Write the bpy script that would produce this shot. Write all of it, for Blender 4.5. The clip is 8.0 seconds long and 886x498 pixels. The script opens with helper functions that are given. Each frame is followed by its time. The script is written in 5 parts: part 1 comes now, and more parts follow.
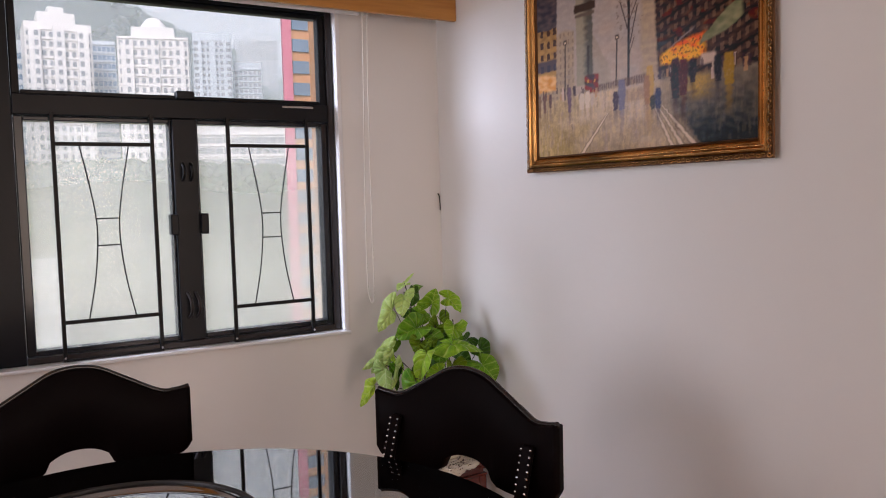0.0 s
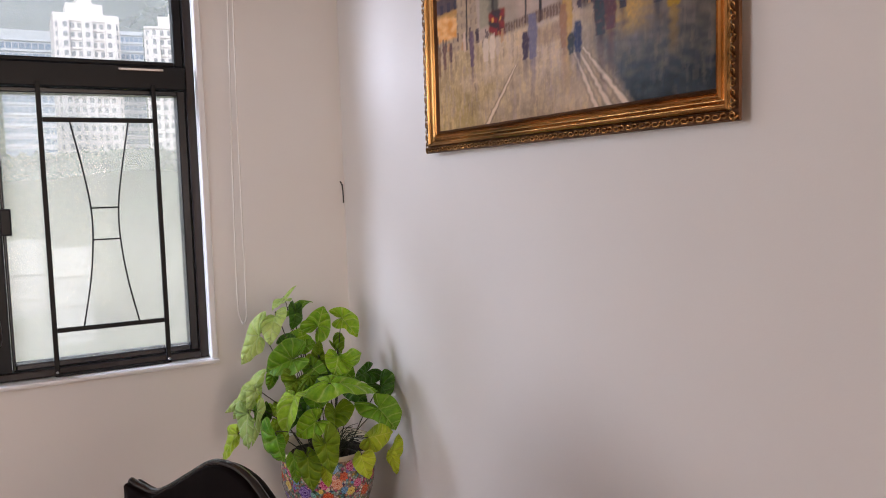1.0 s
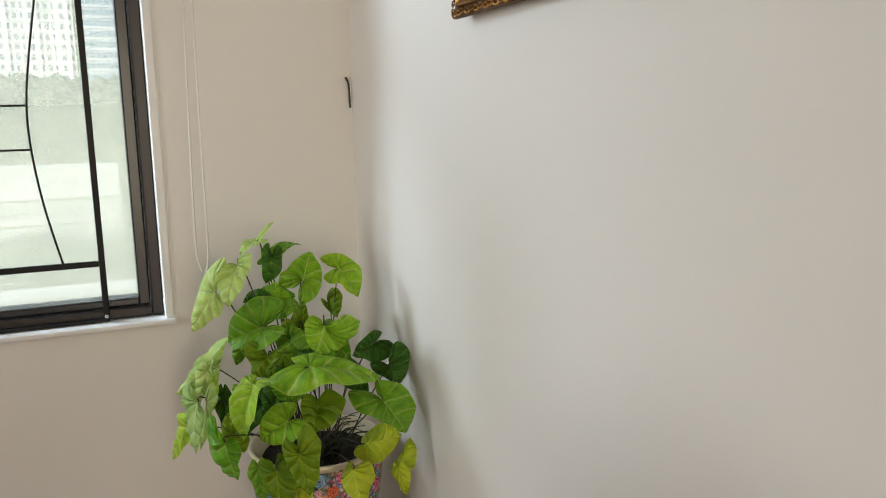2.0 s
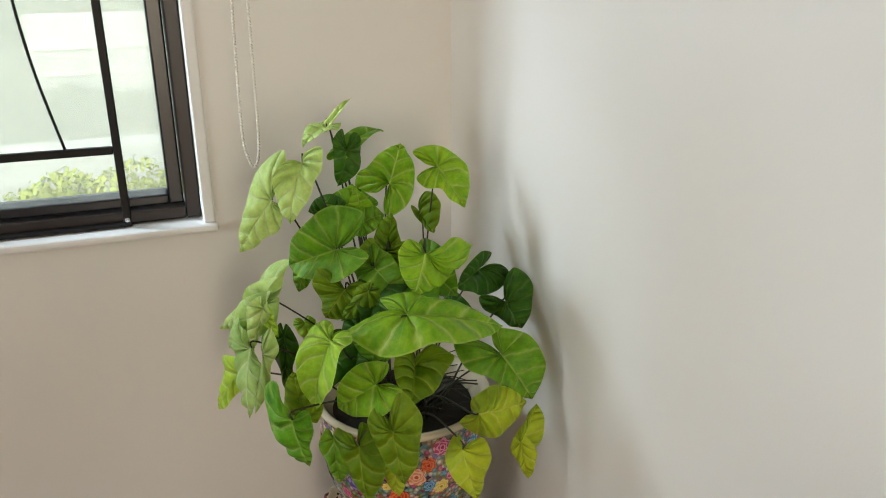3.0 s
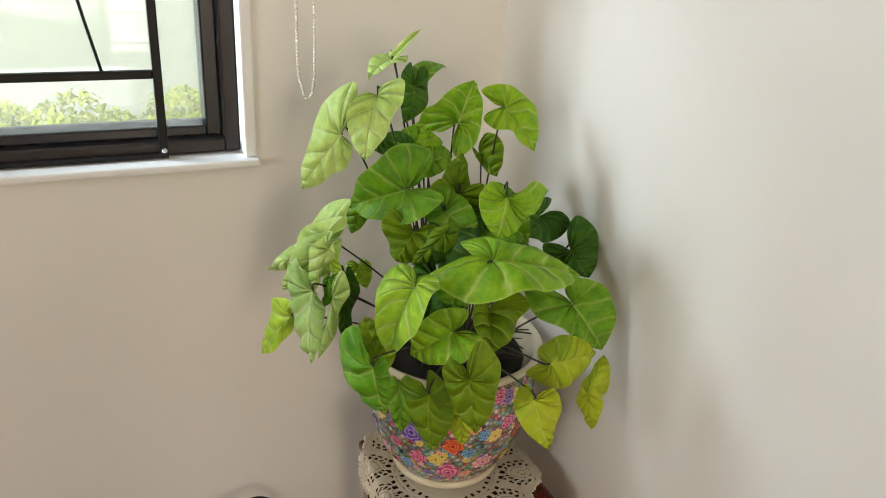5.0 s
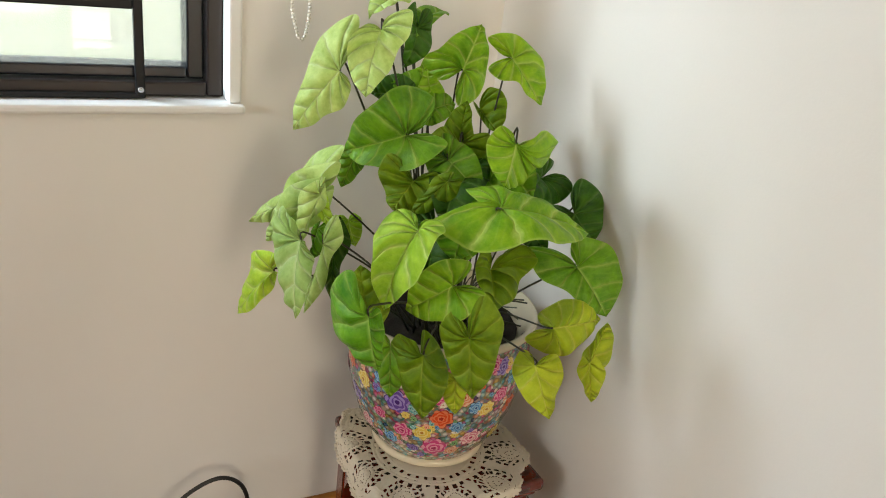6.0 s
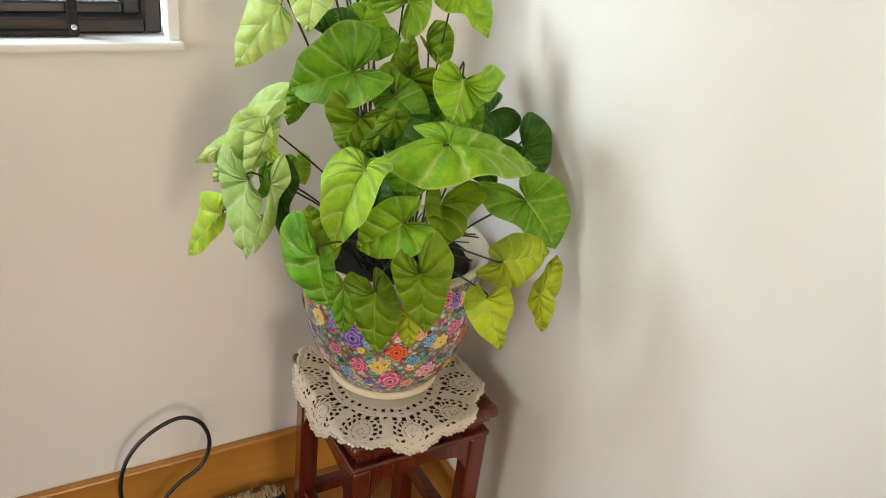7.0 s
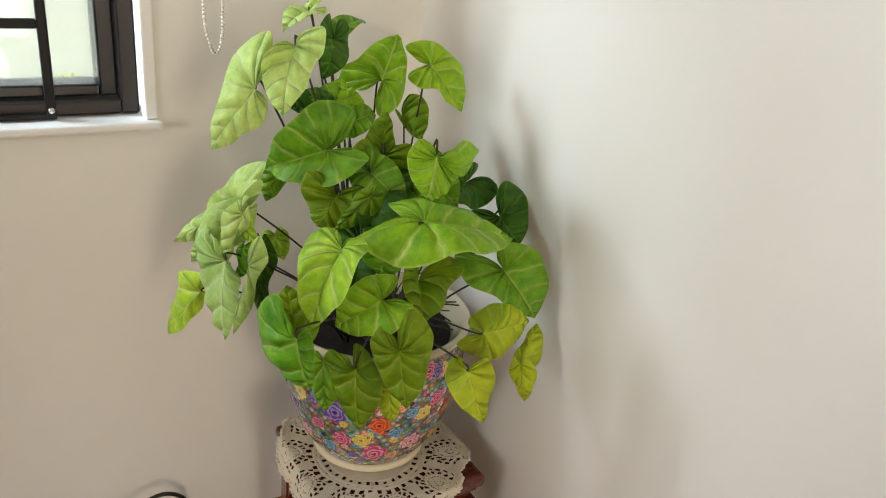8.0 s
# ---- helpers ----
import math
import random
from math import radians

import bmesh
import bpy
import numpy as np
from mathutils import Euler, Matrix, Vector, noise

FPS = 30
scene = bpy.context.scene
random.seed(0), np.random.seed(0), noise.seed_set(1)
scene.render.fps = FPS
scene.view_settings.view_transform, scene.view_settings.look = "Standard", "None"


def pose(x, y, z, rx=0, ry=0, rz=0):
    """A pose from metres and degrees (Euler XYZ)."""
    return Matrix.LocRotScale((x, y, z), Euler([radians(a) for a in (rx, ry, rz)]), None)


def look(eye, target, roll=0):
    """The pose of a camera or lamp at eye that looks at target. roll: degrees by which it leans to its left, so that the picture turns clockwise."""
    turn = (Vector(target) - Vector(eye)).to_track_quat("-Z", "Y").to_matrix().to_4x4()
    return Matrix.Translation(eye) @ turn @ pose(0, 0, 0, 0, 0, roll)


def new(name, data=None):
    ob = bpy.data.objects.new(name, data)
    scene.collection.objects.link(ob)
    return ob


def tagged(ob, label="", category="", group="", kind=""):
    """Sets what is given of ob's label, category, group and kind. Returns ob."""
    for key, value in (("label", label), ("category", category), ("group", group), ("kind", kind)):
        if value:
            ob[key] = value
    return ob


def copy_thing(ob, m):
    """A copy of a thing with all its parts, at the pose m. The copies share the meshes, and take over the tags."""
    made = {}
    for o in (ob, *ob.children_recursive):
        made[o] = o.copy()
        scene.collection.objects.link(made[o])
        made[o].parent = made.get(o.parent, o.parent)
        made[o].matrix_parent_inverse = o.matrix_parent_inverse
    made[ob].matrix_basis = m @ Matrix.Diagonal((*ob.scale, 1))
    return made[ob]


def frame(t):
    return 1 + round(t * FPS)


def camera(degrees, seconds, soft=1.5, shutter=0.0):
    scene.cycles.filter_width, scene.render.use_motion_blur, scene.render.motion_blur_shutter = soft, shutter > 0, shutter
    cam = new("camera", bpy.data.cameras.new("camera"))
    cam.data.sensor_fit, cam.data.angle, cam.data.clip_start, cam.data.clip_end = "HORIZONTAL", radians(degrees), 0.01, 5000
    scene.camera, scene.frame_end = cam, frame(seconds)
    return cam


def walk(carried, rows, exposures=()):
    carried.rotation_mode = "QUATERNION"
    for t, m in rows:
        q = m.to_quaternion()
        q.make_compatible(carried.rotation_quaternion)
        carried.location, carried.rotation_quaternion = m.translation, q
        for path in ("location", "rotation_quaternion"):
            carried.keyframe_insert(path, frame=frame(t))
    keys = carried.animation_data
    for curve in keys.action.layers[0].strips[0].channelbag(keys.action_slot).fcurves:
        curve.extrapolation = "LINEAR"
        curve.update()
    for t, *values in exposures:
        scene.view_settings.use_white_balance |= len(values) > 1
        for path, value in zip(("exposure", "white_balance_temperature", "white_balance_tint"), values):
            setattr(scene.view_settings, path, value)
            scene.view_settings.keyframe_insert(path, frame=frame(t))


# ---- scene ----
cam = camera(59.5, 8.0, soft=1.0)
PATH = [
    (0, (0.004, 0.079, 1.326), (1.023, 1.794, 1.19), -1.5),
    (0.5, (0.35, 0.233, 1.326), (1.345, 1.961, 1.181), -1.4),
    (1, (0.666, 0.462, 1.317), (1.625, 2.21, 1.153), -1.7),
    (1.5, (0.913, 0.719, 1.284), (1.766, 2.514, 1.064), -1.3),
    (1.7, (0.965, 0.832, 1.261), (1.801, 2.632, 1.013), -1.2),
    (2.8, (1.106, 1.407, 1.242), (1.775, 3.177, 0.594), -0.3),
    (3, (1.061, 1.458, 1.226), (1.735, 3.212, 0.542), -0.1),
    (3.5, (0.97, 1.512, 1.203), (1.645, 3.211, 0.392), 0.4),
    (4, (0.954, 1.542, 1.205), (1.658, 3.211, 0.358), 1.1),
    (5.5, (0.909, 1.571, 1.185), (1.748, 3.214, 0.411), 4.9),
    (6, (0.901, 1.603, 1.1), (1.787, 3.228, 0.342), 6.9),
    (6.5, (0.893, 1.586, 1.082), (1.832, 3.121, 0.208), 8.6),
    (7, (0.908, 1.596, 1.107), (1.869, 3.1, 0.205), 7.1),
    (7.5, (0.92, 1.6, 1.128), (1.911, 3.105, 0.261), 6.1),
    (8, (0.921, 1.602, 1.142), (1.923, 3.137, 0.344), 5.7),
]
walk(cam, [(t, look(eye, target, roll)) for t, eye, target, roll in PATH],
     [(0.0, 0.46, 5880, 22), (1.0, 0.64, 5880, 20), (1.7, 0.76, 6000, 6), (2.8, 0.90, 5980, 2), (4.0, 1.12, 6080, 2), (5.5, 1.10, 6150, 3), (6.0, 1.22, 6170, 3), (7.0, 1.47, 6130, 3), (8.0, 1.19, 6170, 3)])

# ---- world and light ----
world = bpy.data.worlds.new("sky")
scene.world = world
world.use_nodes = True
wn = world.node_tree.nodes
wl = world.node_tree.links
sky = wn.new("ShaderNodeTexSky")
sky.sky_type = "NISHITA"
sky.sun_disc = False
sky.sun_elevation = radians(46)
sky.sun_rotation = radians(211)
sky.dust_density = 4.0
sky.air_density = 1.0
wl.new(sky.outputs["Color"], wn["Background"].inputs["Color"])
wn["Background"].inputs["Strength"].default_value = 0.125

sun = new("sun", bpy.data.lights.new("sun", "SUN"))
sun.data.energy = 1.7
sun.data.angle = radians(14)
sun.data.color = (1.0, 0.97, 0.93)
sun.matrix_world = look((-5.2, -8.6, 10.4), (0.0, 0.0, 0.0))


def window_lamp(name, eye, target, w, h, power, colour):
    """An added area lamp standing in for daylight through a window's opening."""
    lamp = new(name, bpy.data.lights.new(name, "AREA"))
    lamp.data.shape, lamp.data.size, lamp.data.size_y = "RECTANGLE", w, h
    lamp.data.energy, lamp.data.color = power, colour
    lamp.matrix_world = look(eye, target)
    return lamp


# added for an unseen back window, assumed from shadows left of the plant
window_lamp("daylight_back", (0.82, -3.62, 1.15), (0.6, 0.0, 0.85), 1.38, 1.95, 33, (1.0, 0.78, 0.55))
# added for an unseen west window, assumed from bright wall and leaves
window_lamp("daylight_west", (-3.23, 1.0, 1.30), (0.2, 1.25, 0.45), 1.2, 1.6, 31, (1.0, 0.96, 0.90))
# added lamp outside the window, out of view, in place of sky light
window_lamp("daylight_north", (-1.20, 3.62, 2.30), (1.5, 1.85, 0.70), 1.15, 1.0, 80, (0.85, 0.92, 1.0))


# ---- node materials ----
def material(name):
    m = bpy.data.materials.new(name)
    m.use_nodes = True
    nt = m.node_tree
    return m, nt, nt.nodes["Principled BSDF"]


def node(nt, kind, **values):
    n = nt.nodes.new(kind)
    for k, v in values.items():
        if k in n.inputs:
            n.inputs[k].default_value = v
    return n


def noise_node(nt, scale, detail=4.0, rough=0.55, stretch=(1, 1, 1), coords="Object"):
    tc = nt.nodes.new("ShaderNodeTexCoord")
    mp = nt.nodes.new("ShaderNodeMapping")
    mp.inputs["Scale"].default_value = stretch
    nz = node(nt, "ShaderNodeTexNoise", Scale=scale, Detail=detail, Roughness=rough)
    nt.links.new(tc.outputs[coords], mp.inputs["Vector"])
    nt.links.new(mp.outputs["Vector"], nz.inputs["Vector"])
    return nz


def ramp(nt, source, stops):
    r = nt.nodes.new("ShaderNodeValToRGB")
    while len(r.color_ramp.elements) < len(stops):
        r.color_ramp.elements.new(0.5)
    for e, (p, c) in zip(r.color_ramp.elements, stops):
        e.position, e.color = p, (*c, 1.0)
    nt.links.new(source, r.inputs["Fac"])
    return r


def mix(nt, fac, a, b, kind="MIX"):
    mx = nt.nodes.new("ShaderNodeMix")
    mx.data_type, mx.blend_type = "RGBA", kind
    for value, socket in ((fac, mx.inputs[0]), (a, mx.inputs[6]), (b, mx.inputs[7])):
        if isinstance(value, (int, float)):
            socket.default_value = value
        elif isinstance(value, tuple):
            socket.default_value = (*value, 1.0)
        else:
            nt.links.new(value, socket)
    return mx.outputs[2]


def bump(nt, bsdf, height, strength=0.2, distance=0.002):
    b = node(nt, "ShaderNodeBump", Strength=strength, Distance=distance)
    nt.links.new(height, b.inputs["Height"])
    nt.links.new(b.outputs["Normal"], bsdf.inputs["Normal"])
    return b


def plain(name, colour, rough=0.5, metal=0.0, vary=0.12, scale=30.0, grain=0.15, distance=0.0006, stretch=(1, 1, 1), coat=0.0):
    """A surface of one paint, with stains at a large and grain at a small scale."""
    m, nt, b = material(name)
    big = noise_node(nt, scale * 0.12, 3.0, stretch=stretch)
    fine = noise_node(nt, scale * 8, 5.0, stretch=stretch)
    lo = tuple(c * (1 - vary) for c in colour)
    hi = tuple(min(1.0, c * (1 + vary)) for c in colour)
    r = ramp(nt, big.outputs["Fac"], [(0.3, lo), (0.7, hi)])
    out = mix(nt, 0.35, r.outputs["Color"], mix(nt, fine.outputs["Fac"], lo, hi))
    nt.links.new(out, b.inputs["Base Color"])
    b.inputs["Roughness"].default_value = rough
    b.inputs["Metallic"].default_value = metal
    b.inputs["Coat Weight"].default_value = coat
    bump(nt, b, fine.outputs["Fac"], grain, distance)
    return m


def wood(name, dark, light, rough=0.35, scale=6.0, along="x", coat=0.2):
    m, nt, b = material(name)
    s = {"x": (0.12, 1.6, 1.6), "y": (1.6, 0.12, 1.6), "z": (1.6, 1.6, 0.12)}[along]
    grain = noise_node(nt, scale * 6, 6.0, 0.6, s)
    broad = noise_node(nt, scale, 2.0, 0.5, s)
    info = nt.nodes.new("ShaderNodeObjectInfo")
    r = ramp(nt, grain.outputs["Fac"], [(0.32, dark), (0.68, light)])
    r2 = ramp(nt, broad.outputs["Fac"], [(0.3, dark), (0.7, light)])
    col = mix(nt, 0.5, r.outputs["Color"], r2.outputs["Color"])
    tint = mix(nt, info.outputs["Random"], (0.86, 0.84, 0.82), (1.0, 1.0, 1.0))
    nt.links.new(mix(nt, 1.0, col, tint, "MULTIPLY"), b.inputs["Base Color"])
    b.inputs["Roughness"].default_value = rough
    b.inputs["Coat Weight"].default_value = coat
    b.inputs["Coat Roughness"].default_value = 0.2
    bump(nt, b, grain.outputs["Fac"], 0.12, 0.0006)
    return m


def wall_paint(name, colour):
    m, nt, b = material(name)
    stains = noise_node(nt, 1.3, 4.0, 0.6)
    roller = noise_node(nt, 260.0, 3.0, 0.6)
    lumps = noise_node(nt, 18.0, 3.0, 0.5)
    r = ramp(nt, stains.outputs["Fac"], [(0.25, tuple(c * 0.955 for c in colour)), (0.75, colour)])
    nt.links.new(r.outputs["Color"], b.inputs["Base Color"])
    b.inputs["Roughness"].default_value = 0.55
    add = nt.nodes.new("ShaderNodeMath")
    add.operation = "MULTIPLY_ADD"
    nt.links.new(lumps.outputs["Fac"], add.inputs[0])
    add.inputs[1].default_value = 1.5
    nt.links.new(roller.outputs["Fac"], add.inputs[2])
    bump(nt, b, add.outputs["Value"], 0.18, 0.0008)
    return m


def glass_pane(name, haze_share):
    """Clear glass with a thin film that paints a hazy veil over the view."""
    m, nt, b = material(name)
    nt.nodes.remove(b)
    out = nt.nodes["Material Output"]
    clear = node(nt, "ShaderNodeBsdfTransparent", Color=(0.96, 0.97, 0.95, 1))
    gloss = node(nt, "ShaderNodeBsdfGlossy", Roughness=0.02, Color=(1, 1, 1, 1))
    fres = node(nt, "ShaderNodeFresnel", IOR=1.16)
    mx = nt.nodes.new("ShaderNodeMixShader")
    nt.links.new(fres.outputs["Fac"], mx.inputs["Fac"])
    nt.links.new(clear.outputs["BSDF"], mx.inputs[1])
    nt.links.new(gloss.outputs["BSDF"], mx.inputs[2])
    film = node(nt, "ShaderNodeBsdfTranslucent", Color=(1.0, 0.94, 0.80, 1))
    haze_noise = noise_node(nt, 5.0, 4.0, 0.6)
    r = ramp(nt, haze_noise.outputs["Fac"], [(0.25, (haze_share * 0.75,) * 3), (0.75, (haze_share * 1.25,) * 3)])
    mx2 = nt.nodes.new("ShaderNodeMixShader")
    nt.links.new(r.outputs["Color"], mx2.inputs["Fac"])
    nt.links.new(mx.outputs["Shader"], mx2.inputs[1])
    nt.links.new(film.outputs["BSDF"], mx2.inputs[2])
    nt.links.new(mx2.outputs["Shader"], out.inputs["Surface"])
    return m


M_WALL = wall_paint("wall_paint", (0.80, 0.775, 0.74))
M_CEIL = wall_paint("ceiling_paint", (0.82, 0.81, 0.79))
M_TRIM = plain("white_trim", (0.80, 0.80, 0.80), 0.4, vary=0.05)
M_OAK = wood("orange_oak", (0.38, 0.155, 0.022), (0.62, 0.29, 0.055), 0.32, 5.0, "x")
M_OAK_Y = wood("orange_oak_side", (0.38, 0.155, 0.022), (0.62, 0.29, 0.055), 0.32, 5.0, "y")
M_FLOOR = wood("floor_oak", (0.22, 0.085, 0.015), (0.38, 0.165, 0.035), 0.28, 4.0, "y")
M_MAHOG = wood("red_mahogany", (0.045, 0.006, 0.003), (0.155, 0.018, 0.007), 0.2, 8.0, "z", 0.5)
M_CHAIR = wood("dark_chair_wood", (0.004, 0.002, 0.002), (0.010, 0.004, 0.004), 0.25, 8.0, "x", 0.4)
M_LEATHER = plain("black_leather", (0.004, 0.002, 0.0022), 0.5, grain=0.15, vary=0.25, scale=40)
M_ALU = plain("dark_aluminium", (0.004, 0.005, 0.008), 0.38, 0.0, vary=0.2, scale=12, grain=0.05)
M_BRONZE = plain("bronze_aluminium", (0.022, 0.017, 0.017), 0.32, 0.1, vary=0.2, scale=12, grain=0.05)
M_SASH = plain("sash_aluminium", (0.012, 0.014, 0.020), 0.24, 0.0, vary=0.2, scale=12, grain=0.05)
M_IRON = plain("black_iron", (0.007, 0.007, 0.008), 0.45, 0.0, vary=0.2, grain=0.2)
M_STEEL = plain("bright_steel", (0.6, 0.6, 0.62), 0.25, 1.0, vary=0.1)
for mt, level in ((M_ALU, 0.25), (M_BRONZE, 0.4), (M_IRON, 0.25), (M_CHAIR, 0.35), (M_LEATHER, 0.05)):
    mt.node_tree.nodes["Principled BSDF"].inputs["Specular IOR Level"].default_value = level
M_GOLD = plain("gilded_wood", (0.46, 0.25, 0.085), 0.25, 1.0, vary=0.75, scale=55, grain=0.4, distance=0.001)
M_GOLD_DARK = plain("dark_gilded_wood", (0.10, 0.040, 0.012), 0.42, 0.6, vary=0.6, scale=90, grain=0.5, distance=0.001)
M_CHAIN = plain("white_plastic", (0.78, 0.76, 0.70), 0.4, vary=0.05)
M_CABLE = plain("black_rubber", (0.012, 0.011, 0.011), 0.45, vary=0.2)
M_BLIND = plain("white_fabric", (0.74, 0.72, 0.70), 0.7, vary=0.06, scale=60, grain=0.4)
M_GLAZE = plain("cream_glaze", (0.70, 0.62, 0.46), 0.15, vary=0.08, coat=0.6)
M_LACE = plain("cream_lace", (0.68, 0.61, 0.50), 0.85, vary=0.12, scale=120, grain=0.9, distance=0.0012)
M_SOIL = plain("potting_soil", (0.020, 0.014, 0.010), 0.95, vary=0.5, scale=60, grain=1.0, distance=0.004)
M_STALK = plain("dark_stalk", (0.030, 0.030, 0.014), 0.5, vary=0.3, scale=40)
M_RUG = plain("black_rug", (0.012, 0.011, 0.013), 0.95, vary=0.5, scale=80, grain=1.0, distance=0.003)
M_FRINGE = plain("beige_fringe", (0.42, 0.33, 0.22), 0.95, vary=0.3, scale=80, grain=1.0)
M_PANE = glass_pane("window_glass", 0.012)
# stronger film: the lower view's haze is put into the pane
M_PANE_LOW = glass_pane("hazed_window_glass", 0.13)


# ---- mesh helpers ----
def mesh_of(bm, name, mat, smooth=False):
    me = bpy.data.meshes.new(name)
    bm.normal_update()
    bm.to_mesh(me)
    bm.free()
    for mt in (mat if isinstance(mat, (list, tuple)) else [mat]):
        me.materials.append(mt)
    if smooth:
        me.polygons.foreach_set("use_smooth", [True] * len(me.polygons))
    return me


def part(name, bm, mat, parent=None, label="", smooth=False):
    ob = new(name, mesh_of(bm, name, mat, smooth))
    if parent is not None:
        ob.parent = parent
        ob.matrix_parent_inverse = parent.matrix_world.inverted()
    if label:
        ob["label"] = label
    return ob


def thing(name, place, label, category, group="", kind=""):
    e = new(name)
    e.matrix_world = Matrix.Translation(place)
    e.empty_display_size = 0.05
    bpy.context.view_layer.update()
    return tagged(e, label, category, group, kind)


def box(lo, hi, bevel=0.0, bm=None, segments=2):
    """A bevelled block between two corners."""
    bm = bm or bmesh.new()
    made = bmesh.ops.create_cube(bm, size=1.0)["verts"]
    lo, hi = Vector(lo), Vector(hi)
    size, mid = hi - lo, (hi + lo) / 2
    for v in made:
        v.co = Vector((v.co.x * size.x, v.co.y * size.y, v.co.z * size.z)) + mid
    if bevel:
        edges = list({e for v in made for e in v.link_edges})
        bmesh.ops.bevel(bm, geom=edges, offset=min(bevel, min(size) * 0.45), segments=segments, profile=0.5, affect="EDGES")
    return bm


def tube(points, radius, sides=8, bm=None, taper=1.0, closed=False):
    """A round rod along a line of points."""
    bm = bm or bmesh.new()
    pts = [Vector(p) for p in points]
    rings, n = [], len(pts)
    ref = Vector((0.31, 0.17, 0.93))
    for i, p in enumerate(pts):
        a = pts[(i - 1) % n] if closed or i > 0 else p
        b = pts[(i + 1) % n] if closed or i < n - 1 else p
        d = (b - a).normalized()
        u = d.cross(ref)
        if u.length < 1e-3:
            u = d.cross(Vector((1, 0, 0)))
        u.normalize()
        w = d.cross(u)
        r = radius * (1 + (taper - 1) * i / max(1, n - 1))
        rings.append([bm.verts.new(p + r * (math.cos(2 * math.pi * k / sides) * u + math.sin(2 * math.pi * k / sides) * w)) for k in range(sides)])
    for i in range(n if closed else n - 1):
        r0, r1 = rings[i], rings[(i + 1) % n]
        for k in range(sides):
            bm.faces.new((r0[k], r0[(k + 1) % sides], r1[(k + 1) % sides], r1[k]))
    if not closed:
        bm.faces.new(rings[0][::-1])
        bm.faces.new(rings[-1])
    return bm


def curve_through(points, steps=8):
    """A smooth line through a few points."""
    pts = [Vector(p) for p in points]
    out = []
    for i in range(len(pts) - 1):
        p0, p1, p2, p3 = pts[max(0, i - 1)], pts[i], pts[i + 1], pts[min(len(pts) - 1, i + 2)]
        for k in range(steps):
            t = k / steps
            out.append(0.5 * ((2 * p1) + (p2 - p0) * t + (2 * p0 - 5 * p1 + 4 * p2 - p3) * t * t + (3 * p1 - p0 - 3 * p2 + p3) * t ** 3))
    return out + [pts[-1]]


def lathe(profile, centre, sides=64, bm=None):
    """A turned body from (radius, height) pairs."""
    bm = bm or bmesh.new()
    rings = []
    for r, z in profile:
        rings.append([bm.verts.new((centre[0] + r * math.cos(2 * math.pi * k / sides), centre[1] + r * math.sin(2 * math.pi * k / sides), z)) for k in range(sides)])
    for a, b in zip(rings, rings[1:]):
        for k in range(sides):
            bm.faces.new((a[k], a[(k + 1) % sides], b[(k + 1) % sides], b[k]))
    return bm


def slab(outline, depth_vec, bm=None):
    """A plate: a flat outline drawn out along a vector."""
    bm = bm or bmesh.new()
    d = Vector(depth_vec)
    a = [bm.verts.new(Vector(p)) for p in outline]
    b = [bm.verts.new(Vector(p) + d) for p in outline]
    bm.faces.new(a)
    bm.faces.new(b[::-1])
    n = len(a)
    for i in range(n):
        bm.faces.new((a[i], b[i], b[(i + 1) % n], a[(i + 1) % n]))
    bmesh.ops.recalc_face_normals(bm, faces=bm.faces)
    return bm


# ---- room ----
WX, WY = 1.55, 2.69          # inner faces of the picture wall and the window wall
X0, Y0, H = -3.2, -3.6, 2.5
OX0, OX1, OZ0, OZ1 = -0.03, 1.139, 0.838, 2.02   # window opening
T = 0.22


def structure(name, bm, mat, label, category):
    return tagged(part(name, bm, mat), label, category, kind="structure")


structure("floor", box((X0, Y0, -0.1), (WX, WY, 0.0)), M_FLOOR, "orange-brown oak laminate floor boards", "floor")
structure("ceiling", box((X0 - T, Y0 - T, H), (WX + T, WY + T, H + 0.15)), M_CEIL, "plain off-white painted ceiling", "ceiling")
bm = box((X0 - T, WY, -0.1), (OX0, WY + T, H))
box((OX1, WY, -0.1), (WX + T, WY + T, H), bm=bm)
box((OX0, WY, -0.1), (OX1, WY + T, OZ0), bm=bm)
box((OX0, WY, OZ1), (OX1, WY + T, H), bm=bm)
structure("wall_north", bm, M_WALL, "off-white painted wall round the window", "wall")
structure("wall_east", box((WX, Y0, -0.1), (WX + T, WY, H)), M_WALL, "off-white painted wall behind the picture", "wall")
# unseen opening, assumed to hold the added west lamp
bm = box((X0 - T, Y0, -0.1), (X0, 0.1, H))
box((X0 - T, 1.9, -0.1), (X0, WY, H), bm=bm)
box((X0 - T, 0.1, -0.1), (X0, 1.9, 0.35), bm=bm)
box((X0 - T, 0.1, 2.25), (X0, 1.9, H), bm=bm)
structure("wall_west", bm, M_WALL, "off-white painted side wall with an assumed window opening", "wall")
# unseen opening, assumed to hold the added back lamp
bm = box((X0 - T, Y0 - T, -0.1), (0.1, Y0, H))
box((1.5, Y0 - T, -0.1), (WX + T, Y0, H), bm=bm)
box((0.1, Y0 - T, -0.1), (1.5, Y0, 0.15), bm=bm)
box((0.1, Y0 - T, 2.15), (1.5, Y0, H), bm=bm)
structure("wall_south", bm, M_WALL, "off-white painted wall with a wide assumed window opening", "wall")
bm = box((X0, WY - 0.016, 0.0), (WX - 0.016, WY, 0.118), 0.004)
structure("baseboard_north", bm, M_OAK, "orange oak baseboard along the window wall", "baseboard")
bm = box((WX - 0.016, Y0, 0.0), (WX, WY, 0.118), 0.004)
structure("baseboard_east", bm, M_OAK_Y, "orange oak baseboard along the picture wall", "baseboard")

# ---- window ----
